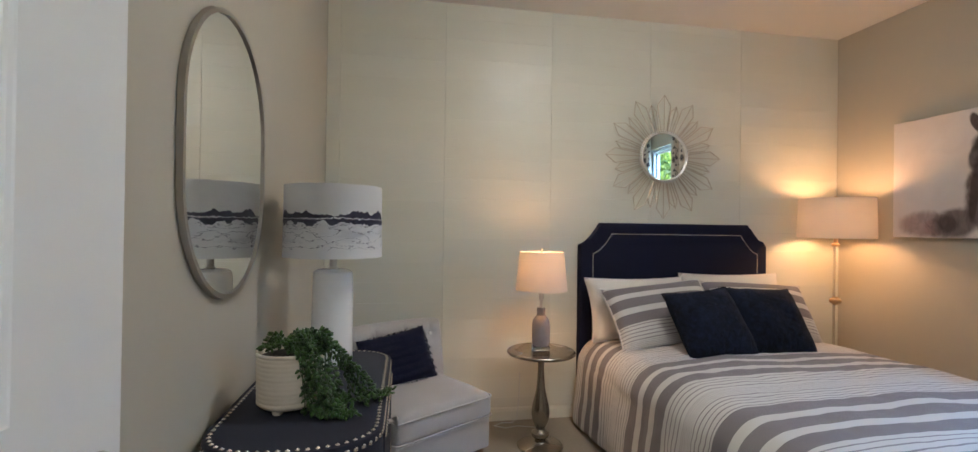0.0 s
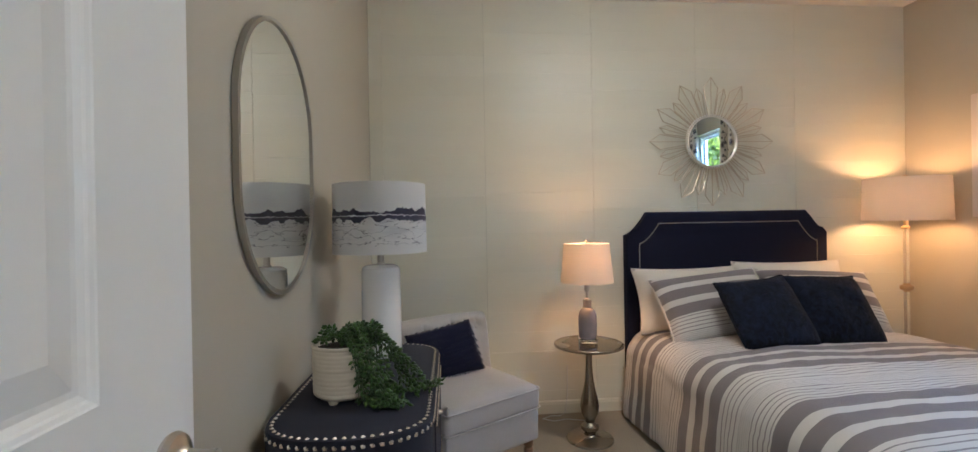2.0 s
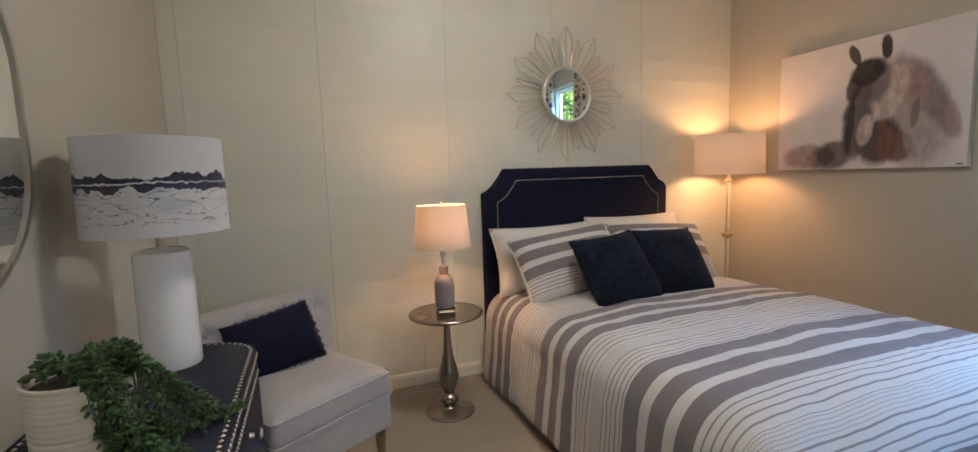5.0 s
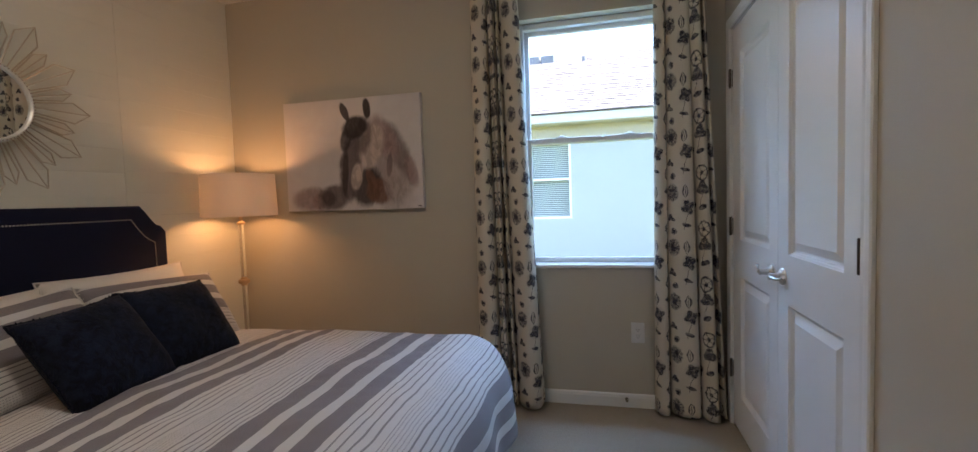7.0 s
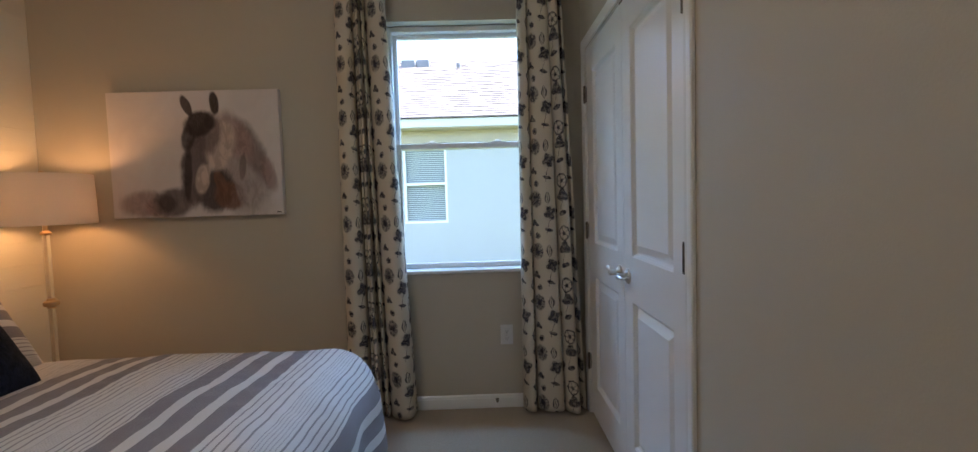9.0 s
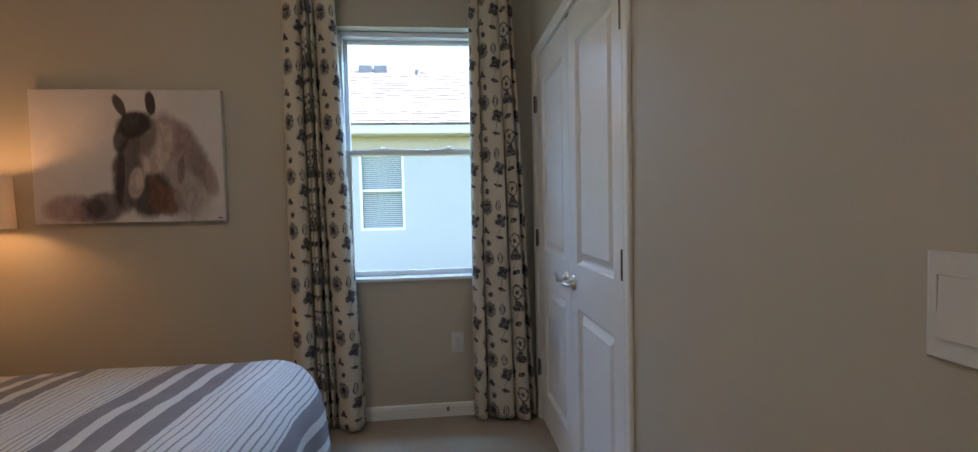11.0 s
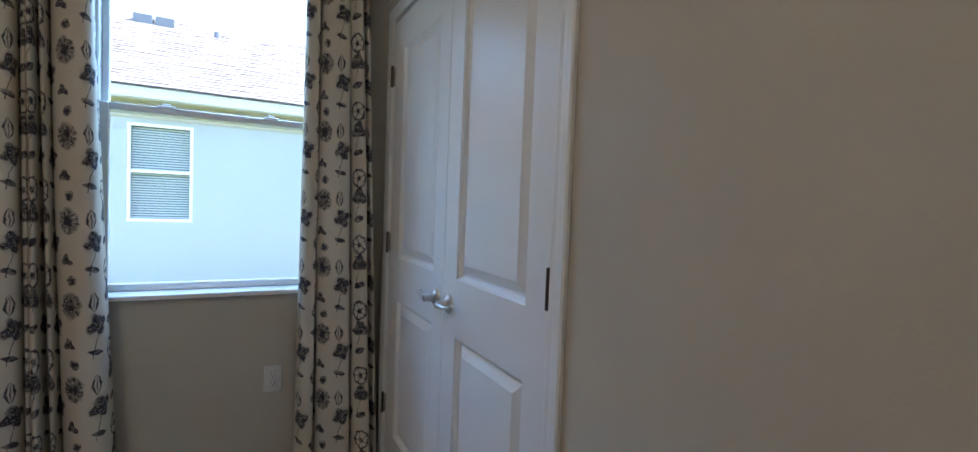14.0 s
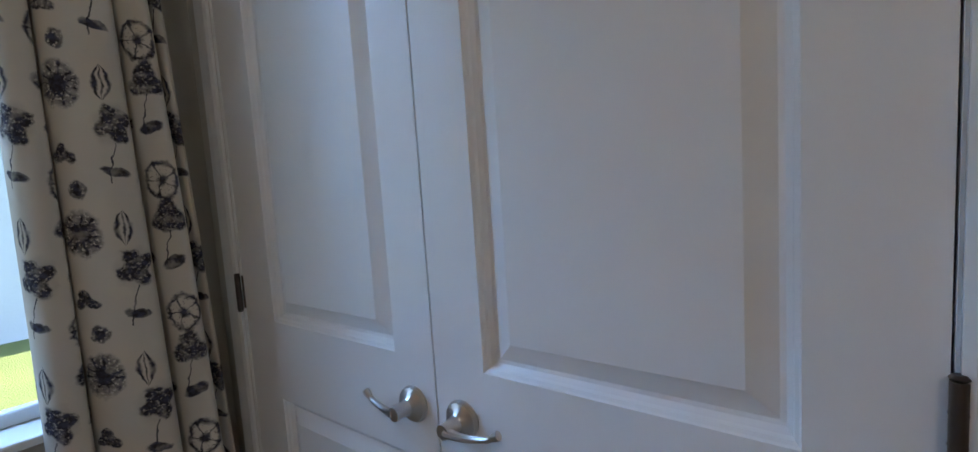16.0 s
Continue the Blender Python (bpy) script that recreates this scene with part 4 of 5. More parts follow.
def add_leaf(p, d, size):
    q = d.to_track_quat("Z", "Y").to_matrix()
    base_ = len(verts)
    for v in bead_v:
        k = 1.0 - 0.25 * v.z
        verts.append(p + q @ Vector((v.x * size * 0.54 * k, v.y * size * 0.54 * k, v.z * size)))
    faces.extend([[base_ + i for i in f] for f in bead_f])


# local frame: z 0 is the soil; the chest's top lies 0.140 lower
for k in range(38):
    trail = k < 27
    a0 = rng.uniform(-1.45, -0.15) if trail else rng.uniform(-0.6, 3.4)
    r0 = rng.uniform(0.005, 0.05) if trail else rng.uniform(0.0, 0.035)
    p = Vector((r0 * math.cos(a0), r0 * math.sin(a0), -0.003))
    reach = rng.uniform(0.085, 0.205) if trail else rng.uniform(0.02, 0.055)
    if k in (3, 11):
        reach = 0.25
    lift = rng.uniform(0.045, 0.085) if trail else rng.uniform(0.03, 0.07)
    n = int(10 + reach * 125)
    path_ = []
    for i in range(n + 1):
        u = i / n
        ang_ = a0 + (0.60 * u if a0 < -0.3 else 0.15 * u) + 0.20 * math.sin(u * 3 + k)
        rr = r0 + reach * (u ** 0.9)
        z = -0.003 + lift * math.sin(min(1, u * 2.4) * math.pi / 2) - max(0, u - 0.24) ** 1.25 * (0.36 if trail else 0.06)
        low = 0.012 + max(0, (0.10 - rr)) * 0.2
        if rr < 0.097:
            z = max(z, low)
        z = max(z, -0.130 + rng.uniform(0, 0.012))
        path_.append(Vector((rr * math.cos(ang_), rr * math.sin(ang_), z)))
    tube(path_, 0.0011, 5, bm=stems)
    for i, q in enumerate(path_[1:], 1):
        d = (q - path_[i - 1]).normalized()
        for s_ in range(2):
            o = Vector((rng.uniform(-1, 1), rng.uniform(-1, 1), rng.uniform(-0.5, 1))).normalized()
            o = (o - d * o.dot(d) * 0.8).normalized()
            add_leaf(q + o * rng.uniform(0.007, 0.010), o + d * 0.7, rng.uniform(0.0066, 0.0092))
me = bpy.data.meshes.new("foliage")
me.from_pydata([tuple(v) for v in verts], [], faces)
me.materials.append(LEAF)
me.shade_smooth()
fo = new("foliage", me)
fo.parent = pl
tagged(fo, "small bead-like green leaves", kind="stuff")
tagged(part("stem", stems, STEM, pl, "", True), kind="stuff")

# ---- tufted slipper chair ----
ch = thing("slipper_chair", (1.190, 2.345, 0), "beige linen slipper chair with a button-tufted back", "chair", rz=33)
CW, CD, BW = 0.245, 0.25, 0.302


def cushion(x0, x1, y0, y1, z0, z1, crown, r=0.03, seed=0):
    """An upholstered block with a softly crowned top."""
    def top(a, c):
        x, y = a * 2 - 1, c * 2 - 1
        f = (1 - abs(x) ** 6) * (1 - abs(y) ** 6)
        n = noise.noise(Vector((x * 2 + seed, y * 2, seed))) * 0.004
        return f * crown + n
    b = box(x0, y0, z0, x1, y1, z1, r, 4)
    bmesh.ops.subdivide_edges(b, edges=[e for e in b.edges if e.calc_length() > 0.15], cuts=10, use_grid_fill=True)
    for v in b.verts:
        if v.co.z > (z0 + z1) / 2:
            v.co.z += top((v.co.x - x0) / (x1 - x0), (v.co.y - y0) / (y1 - y0))
    return b


part("seat_rail", box(-CW, -CD, 0.205, CW, CD, 0.342, 0.012, 3), LINEN, ch, "", True)
st = part("seat", cushion(-CW - 0.006, CW + 0.006, -CD - 0.010, CD - 0.06, 0.340, 0.440, 0.034, 0.026), LINEN, ch, "beige linen seat", True)
for pz, out in ((0.350, 0.004), (0.432, 0.002)):
    ex, ey, cr = CW + 0.004 + out, -CD - 0.008 - out, 0.024
    pts = [(-ex, CD - 0.05, pz)] + [(-ex + cr - cr * math.cos(t_ * math.pi / 10), ey + cr - cr * math.sin(t_ * math.pi / 10), pz) for t_ in range(6)]
    pts += [(ex - cr + cr * math.sin(t_ * math.pi / 10), ey + cr - cr * math.cos(t_ * math.pi / 10), pz) for t_ in range(6)] + [(ex, CD - 0.05, pz)]
    part("piping", tube(pts, 0.0042, 6), LINEN, st, "", True)
tufts = [(tx * 0.5, tz) for tx in (-0.57, -0.19, 0.19, 0.57) for tz in (0.632,)] + [(tx * 0.5, tz) for tx in (-0.38, 0.0, 0.38) for tz in (0.55,)]
tufts = [(x * 0.80, z) for x, z in tufts]


def back_face(a, c):
    x = (a * 2 - 1) * BW
    z = 0.32 + c * 0.37
    push = 0.0
    for tx, tz in tufts:
        d2 = ((x - tx) / 0.036) ** 2 + ((z - tz) / 0.036) ** 2
        push = max(push, math.exp(-d2))
        if z > tz:
            push = max(push, 0.85 * math.exp(-((x - tx) / 0.013) ** 2)) if tz > 0.55 else push
    edge_ = (1 - abs(a * 2 - 1) ** 8) * (1 - max(0, c * 2 - 1) ** 8)
    y = CD - 0.075 - 0.045 * edge_ ** 0.5 + 0.034 * push * edge_ + 0.20 * max(0, z - 0.36) ** 1.2
    return Vector((x * (1 + 0.03 * c), y, z + 0.012 * math.cos(x * 5)))


def back_rear(a, c):
    x = (a * 2 - 1) * BW
    z = 0.32 + c * 0.37
    return Vector((x * (1 + 0.03 * c), CD - 0.005 + 0.20 * max(0, z - 0.36) ** 1.2, z + 0.012 * math.cos(x * 5)))


b = grid_mesh(72, 60, back_face, lambda a, c: (a, c))
join_uv(b, grid_mesh(72, 60, back_rear, lambda a, c: (a, c)))


def side_strip(fn):
    return grid_mesh(72, 3, lambda a, k: fn(a, k), lambda a, c: (a, c))


join_uv(b, side_strip(lambda a, k: back_face(a, 1).lerp(back_rear(a, 1), k) + Vector((0, 0, 0.010 * math.sin(k * math.pi)))))
join_uv(b, side_strip(lambda a, k: back_face(0, a).lerp(back_rear(0, a), k)))
join_uv(b, side_strip(lambda a, k: back_face(1, a).lerp(back_rear(1, a), k)))
bmesh.ops.remove_doubles(b, verts=b.verts[:], dist=0.0008)
part("backrest", b, LINEN, ch, "button-tufted beige backrest", True)
for tx, tz in tufts:
    y = back_face((tx / BW + 1) / 2, (tz - 0.32) / 0.37)
    bt = part("button", lathe([(0, 0.008), (0.008, 0.006), (0.011, 0), (0.008, -0.002), (0, -0.002)], 14), LINEN, ch, "", True)
    bt.matrix_local = pose(y.x, y.y - 0.001, y.z, 90, 0, 0)
legp = [(0, 0), (0.011, 0), (0.012, 0.012), (0.010, 0.022), (0.013, 0.03), (0.017, 0.11), (0.021, 0.16), (0.016, 0.168), (0.022, 0.178), (0.022, 0.207), (0, 0.207)]
for lx in (-CW + 0.035, CW - 0.035):
    part("leg", lathe(legp, 20, (lx, -CD + 0.035, 0)), OAKLEG, ch, "turned oak leg", True)
    part("leg", lathe([(0, 0), (0.013, 0), (0.022, 0.207), (0, 0.207)], 12, (lx, CD - 0.03, 0)), OAKLEG, ch, "", True)

cu = pillow("throw_pillow", 0.34, 0.25, 0.11, NAVY, "navy lumbar pillow with fringed edges on the chair", "pillow",
            pose(1.190, 2.345, 0, 0, 0, 33) @ lean(-0.012, 0.055, 0.452, 24, -8, -7), "", 0.0, 31)
fr = bmesh.new()
for row in range(7):
    zz = 0.02 + row * 0.033
    for k in range(60):
        x = -0.17 + k * 0.34 / 59 + rng.uniform(-0.002, 0.002)
        f = max(0.0, (1 - abs(x / 0.17) ** 3) * (1 - abs(zz / 0.125 - 1) ** 3)) ** 0.55
        y = -0.055 * f
        end = Vector((x + rng.uniform(-0.005, 0.005), y - 0.006 - rng.uniform(0, 0.006), zz - 0.020))
        tube([(x, y, zz), tuple(end)], 0.0015, 3, bm=fr)
for k in range(420):
    sd = rng.choice((0, 1, 2))
    if sd == 0:
        p, o = Vector((-0.158, 0, rng.uniform(0.005, 0.245))), Vector((-0.010, rng.uniform(-0.008, 0.008), rng.uniform(-0.008, 0.008)))
    elif sd == 1:
        p, o = Vector((0.158, 0, rng.uniform(0.005, 0.245))), Vector((0.010, rng.uniform(-0.008, 0.008), rng.uniform(-0.008, 0.008)))
    else:
        p, o = Vector((rng.uniform(-0.165, 0.165), 0, rng.uniform(0.234, 0.246))), Vector((rng.uniform(-0.008, 0.008), rng.uniform(-0.008, 0.008), rng.uniform(0.002, 0.010)))
    tube([tuple(p), tuple(p + o)], 0.0016, 3, bm=fr)
tagged(part("fringe", fr, NAVY, cu, "navy fringe"), kind="stuff")

# ---- oval mirror ----
om = thing("wall_mirror", (XW, 1.524, 1.358), "tall pill-shaped wall mirror in a thin pewter frame", "mirror")


def pill(hw, hh_, n=20):
    pts = []
    r = hw
    st_ = hh_ - r
    for k in range(n + 1):
        a = math.pi * k / n
        pts.append((r * math.cos(a), st_ + r * math.sin(a)))
    for k in range(n + 1):
        a = math.pi + math.pi * k / n
        pts.append((r * math.cos(a), -st_ + r * math.sin(a)))
    return pts


PEWTER = plain("brushed_pewter", (0.42, 0.40, 0.37), 0.34, 1.0, amount=0.1, fine=300, bump=0.08)
MW, MH = 0.285, 0.371
ring_o, ring_i = pill(MW, MH), pill(MW - 0.012, MH - 0.012)
b = bmesh.new()
loops = []
for ring, x in ((ring_o, 0.002), (ring_o, 0.016), (ring_i, 0.016), (ring_i, 0.010)):
    loops.append([b.verts.new((x, y, z)) for y, z in ring])
for p, q in zip(loops, loops[1:]):
    for k in range(len(p)):
        b.faces.new((p[k], p[(k + 1) % len(p)], q[(k + 1) % len(q)], q[k]))
part("frame", b, PEWTER, om, "", True)
b = bmesh.new()
b.faces.new([b.verts.new((0.0105, y, z)) for y, z in pill(MW - 0.011, MH - 0.011)])
back_ = [b.verts.new((0.004, y, z)) for y, z in pill(MW - 0.011, MH - 0.011)]
b.faces.new(back_[::-1])
part("mirror_pane", b, MIRROR, om, "silvered mirror glass")

# ---- starburst mirror ----
WIRE = plain("champagne_wire", (0.60, 0.53, 0.42), 0.38, 1.0, amount=0.1)
sm = thing("sunburst_mirror", (2.793, YN - 0.030, 1.664), "round mirror in a champagne wire sunburst", "mirror")


def ray_mesh(tip, shoulder, half):
    b = tube([(0.42 * half, 0, 0.166), (half, 0, shoulder), (0, -0.004, tip), (-half, 0, shoulder), (-0.42 * half, 0, 0.166)], 0.0031, 6)
    tube([(0, -0.002, 0.165), (0, -0.004, tip)], 0.0026, 6, bm=b)
    return mesh_of("ray", b, WIRE, True)


long_ray, short_ray = ray_mesh(0.403, 0.335, 0.047), ray_mesh(0.345, 0.30, 0.028)
for k in range(12):
    for me, off, yy in ((long_ray, 0, 0.0), (short_ray, 15, 0.008)):
        o = new("ray", me)
        o.parent = sm
        o.matrix_local = pose(0, yy, 0, 0, k * 30 + off, 0)
b = lathe([(0.151, -0.004), (0.153, 0.008), (0.160, 0.012), (0.168, 0.009), (0.171, 0.0), (0.168, -0.010), (0.151, -0.010), (0.151, -0.004)], 64)
rim = part("frame", b, plain("silver_leaf", (0.74, 0.74, 0.70), 0.35, 0.5, amount=0.15, big=30), sm, "silver round frame", True)
rim.matrix_local = pose(0, -0.006, 0, 90, 0, 0)
beads = bmesh.new()
for k in range(72):
    a = k * 2 * math.pi / 72
    own = bmesh.new()
    bmesh.ops.create_icosphere(own, subdivisions=1, radius=0.0035)
    bmesh.ops.transform(own, matrix=Matrix.Translation((0.166 * math.cos(a), 0.163 * math.sin(a), 0.012)), verts=own.verts[:])
    join(beads, own)
bd = part("beading", beads, NAIL, rim, "", True)
pane = part("mirror_pane", lathe([(0.1525 * k / 24, 0.0008 * (1 - (k / 24) ** 2)) for k in range(25)], 96), MIRROR, sm, "slightly domed mirror glass", "all")
pane.matrix_local = pose(0, -0.006, 0, 90, 0, 0)

# ---- canvas picture, drawn as plain shapes ----
PCY, PCZ, PW, PH = 2.155, 1.510, 0.936, 0.692
pic = thing("canvas_picture", (XE, PCY, PCZ), "unframed canvas with brown and grey painterly shapes", "picture")
m = M("canvas", (0.72, 0.68, 0.66), 0.8)
_, cu, cv = m.xyz()
cu = cu * -1.0
wash, drag = m.noise(7, 6, distort=0.8), m.noise(15, 5, stretch=(1, 1.4, 0.7), distort=1.4)
bristle, cloth = m.noise(120, 3, stretch=(1, 2.2, 0.35)), m.noise(600, 2)
paint = m.mix(wash, (0.62, 0.56, 0.54), (0.76, 0.71, 0.69))


def patch(under, color, pu, pv, ru, rv, turn=0.0, soft=0.35, strength=0.9, streak=0.22):
    """One soft-edged patch of paint over another: middle, half-sizes and turn on the canvas, in metres."""
    ca, sa = math.cos(radians(turn)), math.sin(radians(turn))
    du, dv = cu - pu, cv - pv
    a, b = (du * ca + dv * sa) / ru, (dv * ca - du * sa) / rv
    r = (a * a + b * b).sqrt() + (wash - 0.5) * 0.5 + (drag - 0.5) * streak
    full = (1.0 - r.step(1.0 - soft * 0.6, 1.0 + soft * 0.6)) * strength * (bristle * 0.2 + 0.92)
    tone = m.mix(drag.step(0.35, 0.65) * 0.6 + bristle * 0.4, [v * 0.7 for v in color], [v * 1.25 for v in color])
    return m.mix(full.min(1.0), under, tone)


UMBER, TAUPE, DOVE, RUST, CREAM, MAUVE = (0.045, 0.03, 0.03), (0.16, 0.118, 0.115), (0.36, 0.29, 0.275), (0.19, 0.09, 0.06), (0.55, 0.44, 0.38), (0.34, 0.22, 0.20)
for spec in (
    (MAUVE, -0.29, -0.27, 0.13, 0.07, 0, 0.5, 0.75), (MAUVE, -0.24, -0.29, 0.05, 0.05, 0, 0.4, 0.8), (TAUPE, -0.13, -0.265, 0.13, 0.08, 20, 0.4, 0.9),
    (UMBER, -0.17, -0.27, 0.05, 0.05, 0, 0.5, 0.6), (DOVE, 0.25, -0.12, 0.15, 0.22, 14, 0.5, 0.85), (TAUPE, 0.325, 0.0, 0.055, 0.19, 24, 0.6, 0.7), (MAUVE, 0.40, -0.12, 0.035, 0.10, 14, 0.5, 0.6),
    (MAUVE, 0.22, 0.10, 0.07, 0.14, 26, 0.6, 0.75), (UMBER, 0.10, -0.20, 0.10, 0.12, -14, 0.35, 0.9), (RUST, 0.175, -0.235, 0.085, 0.075, -30, 0.4, 0.85), (RUST, 0.13, -0.16, 0.03, 0.07, 20, 0.4, 0.7),
    (DOVE, 0.245, -0.17, 0.035, 0.12, 4, 0.4, 0.75), (TAUPE, 0.255, -0.08, 0.018, 0.07, -6, 0.4, 0.7), ((0.14, 0.105, 0.105), -0.005, -0.09, 0.080, 0.20, -9, 0.3, 0.95), (CREAM, 0.135, 0.04, 0.075, 0.135, -16, 0.3, 0.9),
    (TAUPE, 0.085, 0.11, 0.055, 0.11, -10, 0.4, 0.8), (UMBER, 0.03, 0.165, 0.085, 0.065, 18, 0.35, 0.95), (UMBER, -0.035, 0.09, 0.035, 0.07, -14, 0.4, 0.85), 
    (CREAM, 0.03, -0.14, 0.040, 0.085, -10, 0.3, 0.9), (CREAM, 0.055, -0.10, 0.022, 0.045, -20, 0.4, 0.7), (UMBER, -0.045, -0.12, 0.022, 0.14, -4, 0.4, 0.8), 
    (UMBER, -0.035, 0.265, 0.024, 0.058, 22, 0.3, 0.9), (UMBER, 0.118, 0.275, 0.025, 0.064, 6, 0.3, 0.95),
):
    paint = patch(paint, *spec)
m.set("Base Color", paint)
m.bump(cloth + bristle * 0.7, 0.4, 0.0007)
part("canvas", box(-0.040, -PW / 2, -PH / 2, -0.002, PW / 2, PH / 2, 0.003, 2), m.m, pic)
part("signature", box(-0.0425, -PW / 2 + 0.012, -PH / 2 + 0.012, -0.0405, -PW / 2 + 0.036, -PH / 2 + 0.017), DARK, pic)

# ---- outlet, switch and door stop ----
ou = thing("power_outlet", (XE, 0.459, 0.429), "white duplex wall outlet", "outlet")
part("plate", box(-0.006, -0.036, -0.058, 0.0005, 0.036, 0.058, 0.003, 2), PLASTIC, ou, "", True)
for z in (-0.0195, 0.0195):
    so = part("socket", box(-0.0085, -0.0165, z - 0.0145, -0.005, 0.0165, z + 0.0145, 0.004, 3), PLASTIC, ou, "", True)
    b = box(-0.0092, -0.0075, z - 0.004, -0.0084, -0.0055, z + 0.006)
    box(-0.0092, 0.0055, z - 0.003, -0.0084, 0.0075, z + 0.006, bm=b)
    box(-0.0092, -0.0025, z - 0.0105, -0.0084, 0.0025, z - 0.0065, bm=b)
    part("slots", b, DARK, so)
part("screw", lathe([(0, 0), (0.003, 0), (0, 0.0015)], 10), NICKEL, ou).matrix_local = pose(-0.006, 0, 0, 0, -90, 0)

sw = thing("light_switch", (1.861, 0, 1.092), "white rocker light switch in a chamfered plate", "light switch")
b = bmesh.new()
rings = [[b.verts.new((x * hx, y, z * hz)) for x, z in ((-1, -1), (1, -1), (1, 1), (-1, 1))] for hx, hz, y in ((0.0385, 0.059, 0.0003), (0.0385, 0.059, 0.003), (0.032, 0.056, 0.0085), (0.0235, 0.0345, 0.009), (0.0235, 0.0345, 0.006))]
for p, q in zip(rings, rings[1:]):
    for k in range(4):
        b.faces.new((p[k], p[(k + 1) % 4], q[(k + 1) % 4], q[k]))
b.faces.new(rings[-1])
part("plate", b, PLASTIC, sw)
b = bmesh.new()
prof = [(-0.0335, 0.006), (-0.0335, 0.0135), (0.0, 0.0095), (0.0335, 0.0082), (0.0335, 0.006)]
sides_ = [[b.verts.new((x, y, z)) for z, y in prof] for x in (-0.0222, 0.0222)]
for k in range(len(prof) - 1):
    b.faces.new((sides_[0][k], sides_[0][k + 1], sides_[1][k + 1], sides_[1][k]))
b.faces.new(sides_[0])
b.faces.new(sides_[1][::-1])
part("rocker", b, PLASTIC, sw)

ds = single("door_stop", lathe([(0, 0), (0.010, 0), (0.010, 0.004), (0.0045, 0.006), (0.0045, 0.02), (0.007, 0.022), (0.007, 0.03), (0, 0.031)], 14), BRONZE, "small metal cable stub on the baseboard", "fitting", smooth=True)
ds.matrix_world = pose(XE - 0.012, 0.525, 0.050, 0, -90, 0)

# ---- curtains ----


def curtain(y_top0, y_top1, y_bot0, y_bot1, x, label, seed, pleats):
    """A pleated panel hung in front of the wall; pleats gives each one's share of the width, its depth and the print at its middle."""
    zt, zb = 2.44, 0.022
    n = 260
    length = [0.0]

    def pleat(a):
        k = 0
        while k < len(pleats) - 1 and a > pleats[k][0]:
            a -= pleats[k][0]
            k += 1
        return k, min(1.0, max(0.0, a / pleats[k][0]))

    def at(a, c):
        y0, y1 = y_top0 + (y_bot0 - y_top0) * c, y_top1 + (y_bot1 - y_top1) * c
        k, lobe = pleat(a)
        share, dep = pleats[k][:2]
        dep = dep * (0.8 + 0.2 * c) * (1 + 0.25 * noise.noise(Vector((k * 3.1 + seed, c * 1.6, 1))))
        wob = 0.012 * noise.noise(Vector((a * 5 + seed, c * 2.5, 0)))
        sway = 0.010 * noise.noise(Vector((k * 2.3 + seed, c * 2.2, 5)))
        yy = y0 + (y1 - y0) * a - share * (0.05 * math.sin(2 * math.pi * lobe) + 0.07 * math.sin(math.pi * lobe) ** 2) + sway * math.sin(math.pi * a) ** 0.5
        ripple = (0.005 * math.sin(lobe * 8 + k + c * 1.5) + 0.003 * noise.noise(Vector((lobe * 6, c * 14, seed)))) * math.sin(math.pi * lobe)
        return Vector((x + 0.055 - dep * (0.5 - 0.5 * math.cos(2 * math.pi * lobe)) ** 0.5 + wob * (0.4 + c) + ripple, yy, zt + (zb - zt) * c + 0.012 * noise.noise(Vector((a * 5, seed, 0))) * c))

    for i in range(n):
        length.append(length[-1] + (at((i + 1) / n, 0.4) - at(i / n, 0.4)).length)
    mids, start = [], 0.0
    for share, _, _ in pleats:
        mids.append(length[round((start + share / 2) * n)])
        start += share

    def cloth_uv(a, c):
        k = pleat(a)[0]
        return length[round(a * n)] - mids[k] + pleats[k][2] + 0.675, (1 - c) * (zt - zb) + seed * 0.37

    ob = raw("curtain", grid_mesh(n, 70, at, cloth_uv), PRINT)
    so_ = ob.modifiers.new("thick", "SOLIDIFY")
    so_.thickness = 0.002
    return tagged(ob, label, "curtain", "window curtains")


curtain(1.085, 1.352, 0.985, 1.365, 4.052, "cream cotton curtain printed with navy flowers, drawn open", 1.3, [(0.40, 0.12, 0.146), (0.08, 0.10, 0.02), (0.09, 0.13, 0.04), (0.07, 0.09, 0.03), (0.36, 0.13, 0.146)])
curtain(0.130, 0.358, 0.022, 0.375, 4.052, "cream cotton curtain printed with navy flowers, drawn open", 4.1, [(0.12, 0.085, 0.10), (0.25, 0.13, 0.020), (0.43, 0.12, 0.112), (0.20, 0.08, 0.075)])
rod = thing("curtain_rod", (4.052, 0.72, 2.45), "dark metal curtain rod above the window", "curtain rod")
part("pole", tube([(0, -0.69, 0), (0, 0.69, 0)], 0.011, 12), BRONZE, rod, "", True)
for y in (-0.60, 0.60):
    part("bracket", join(tube([(0, y, -0.012), (0.0, y, -0.02), (0.086, y, -0.02)], 0.006, 8), box(0.082, y - 0.015, -0.05, 0.0875, y + 0.015, 0.02, 0.002)), BRONZE, rod)
for y in (-0.70, 0.70):
    part("finial", lathe([(0, -0.02), (0.015, -0.015), (0.02, 0), (0.015, 0.015), (0, 0.02)], 16, (0, y, 0)), BRONZE, rod, "", True)

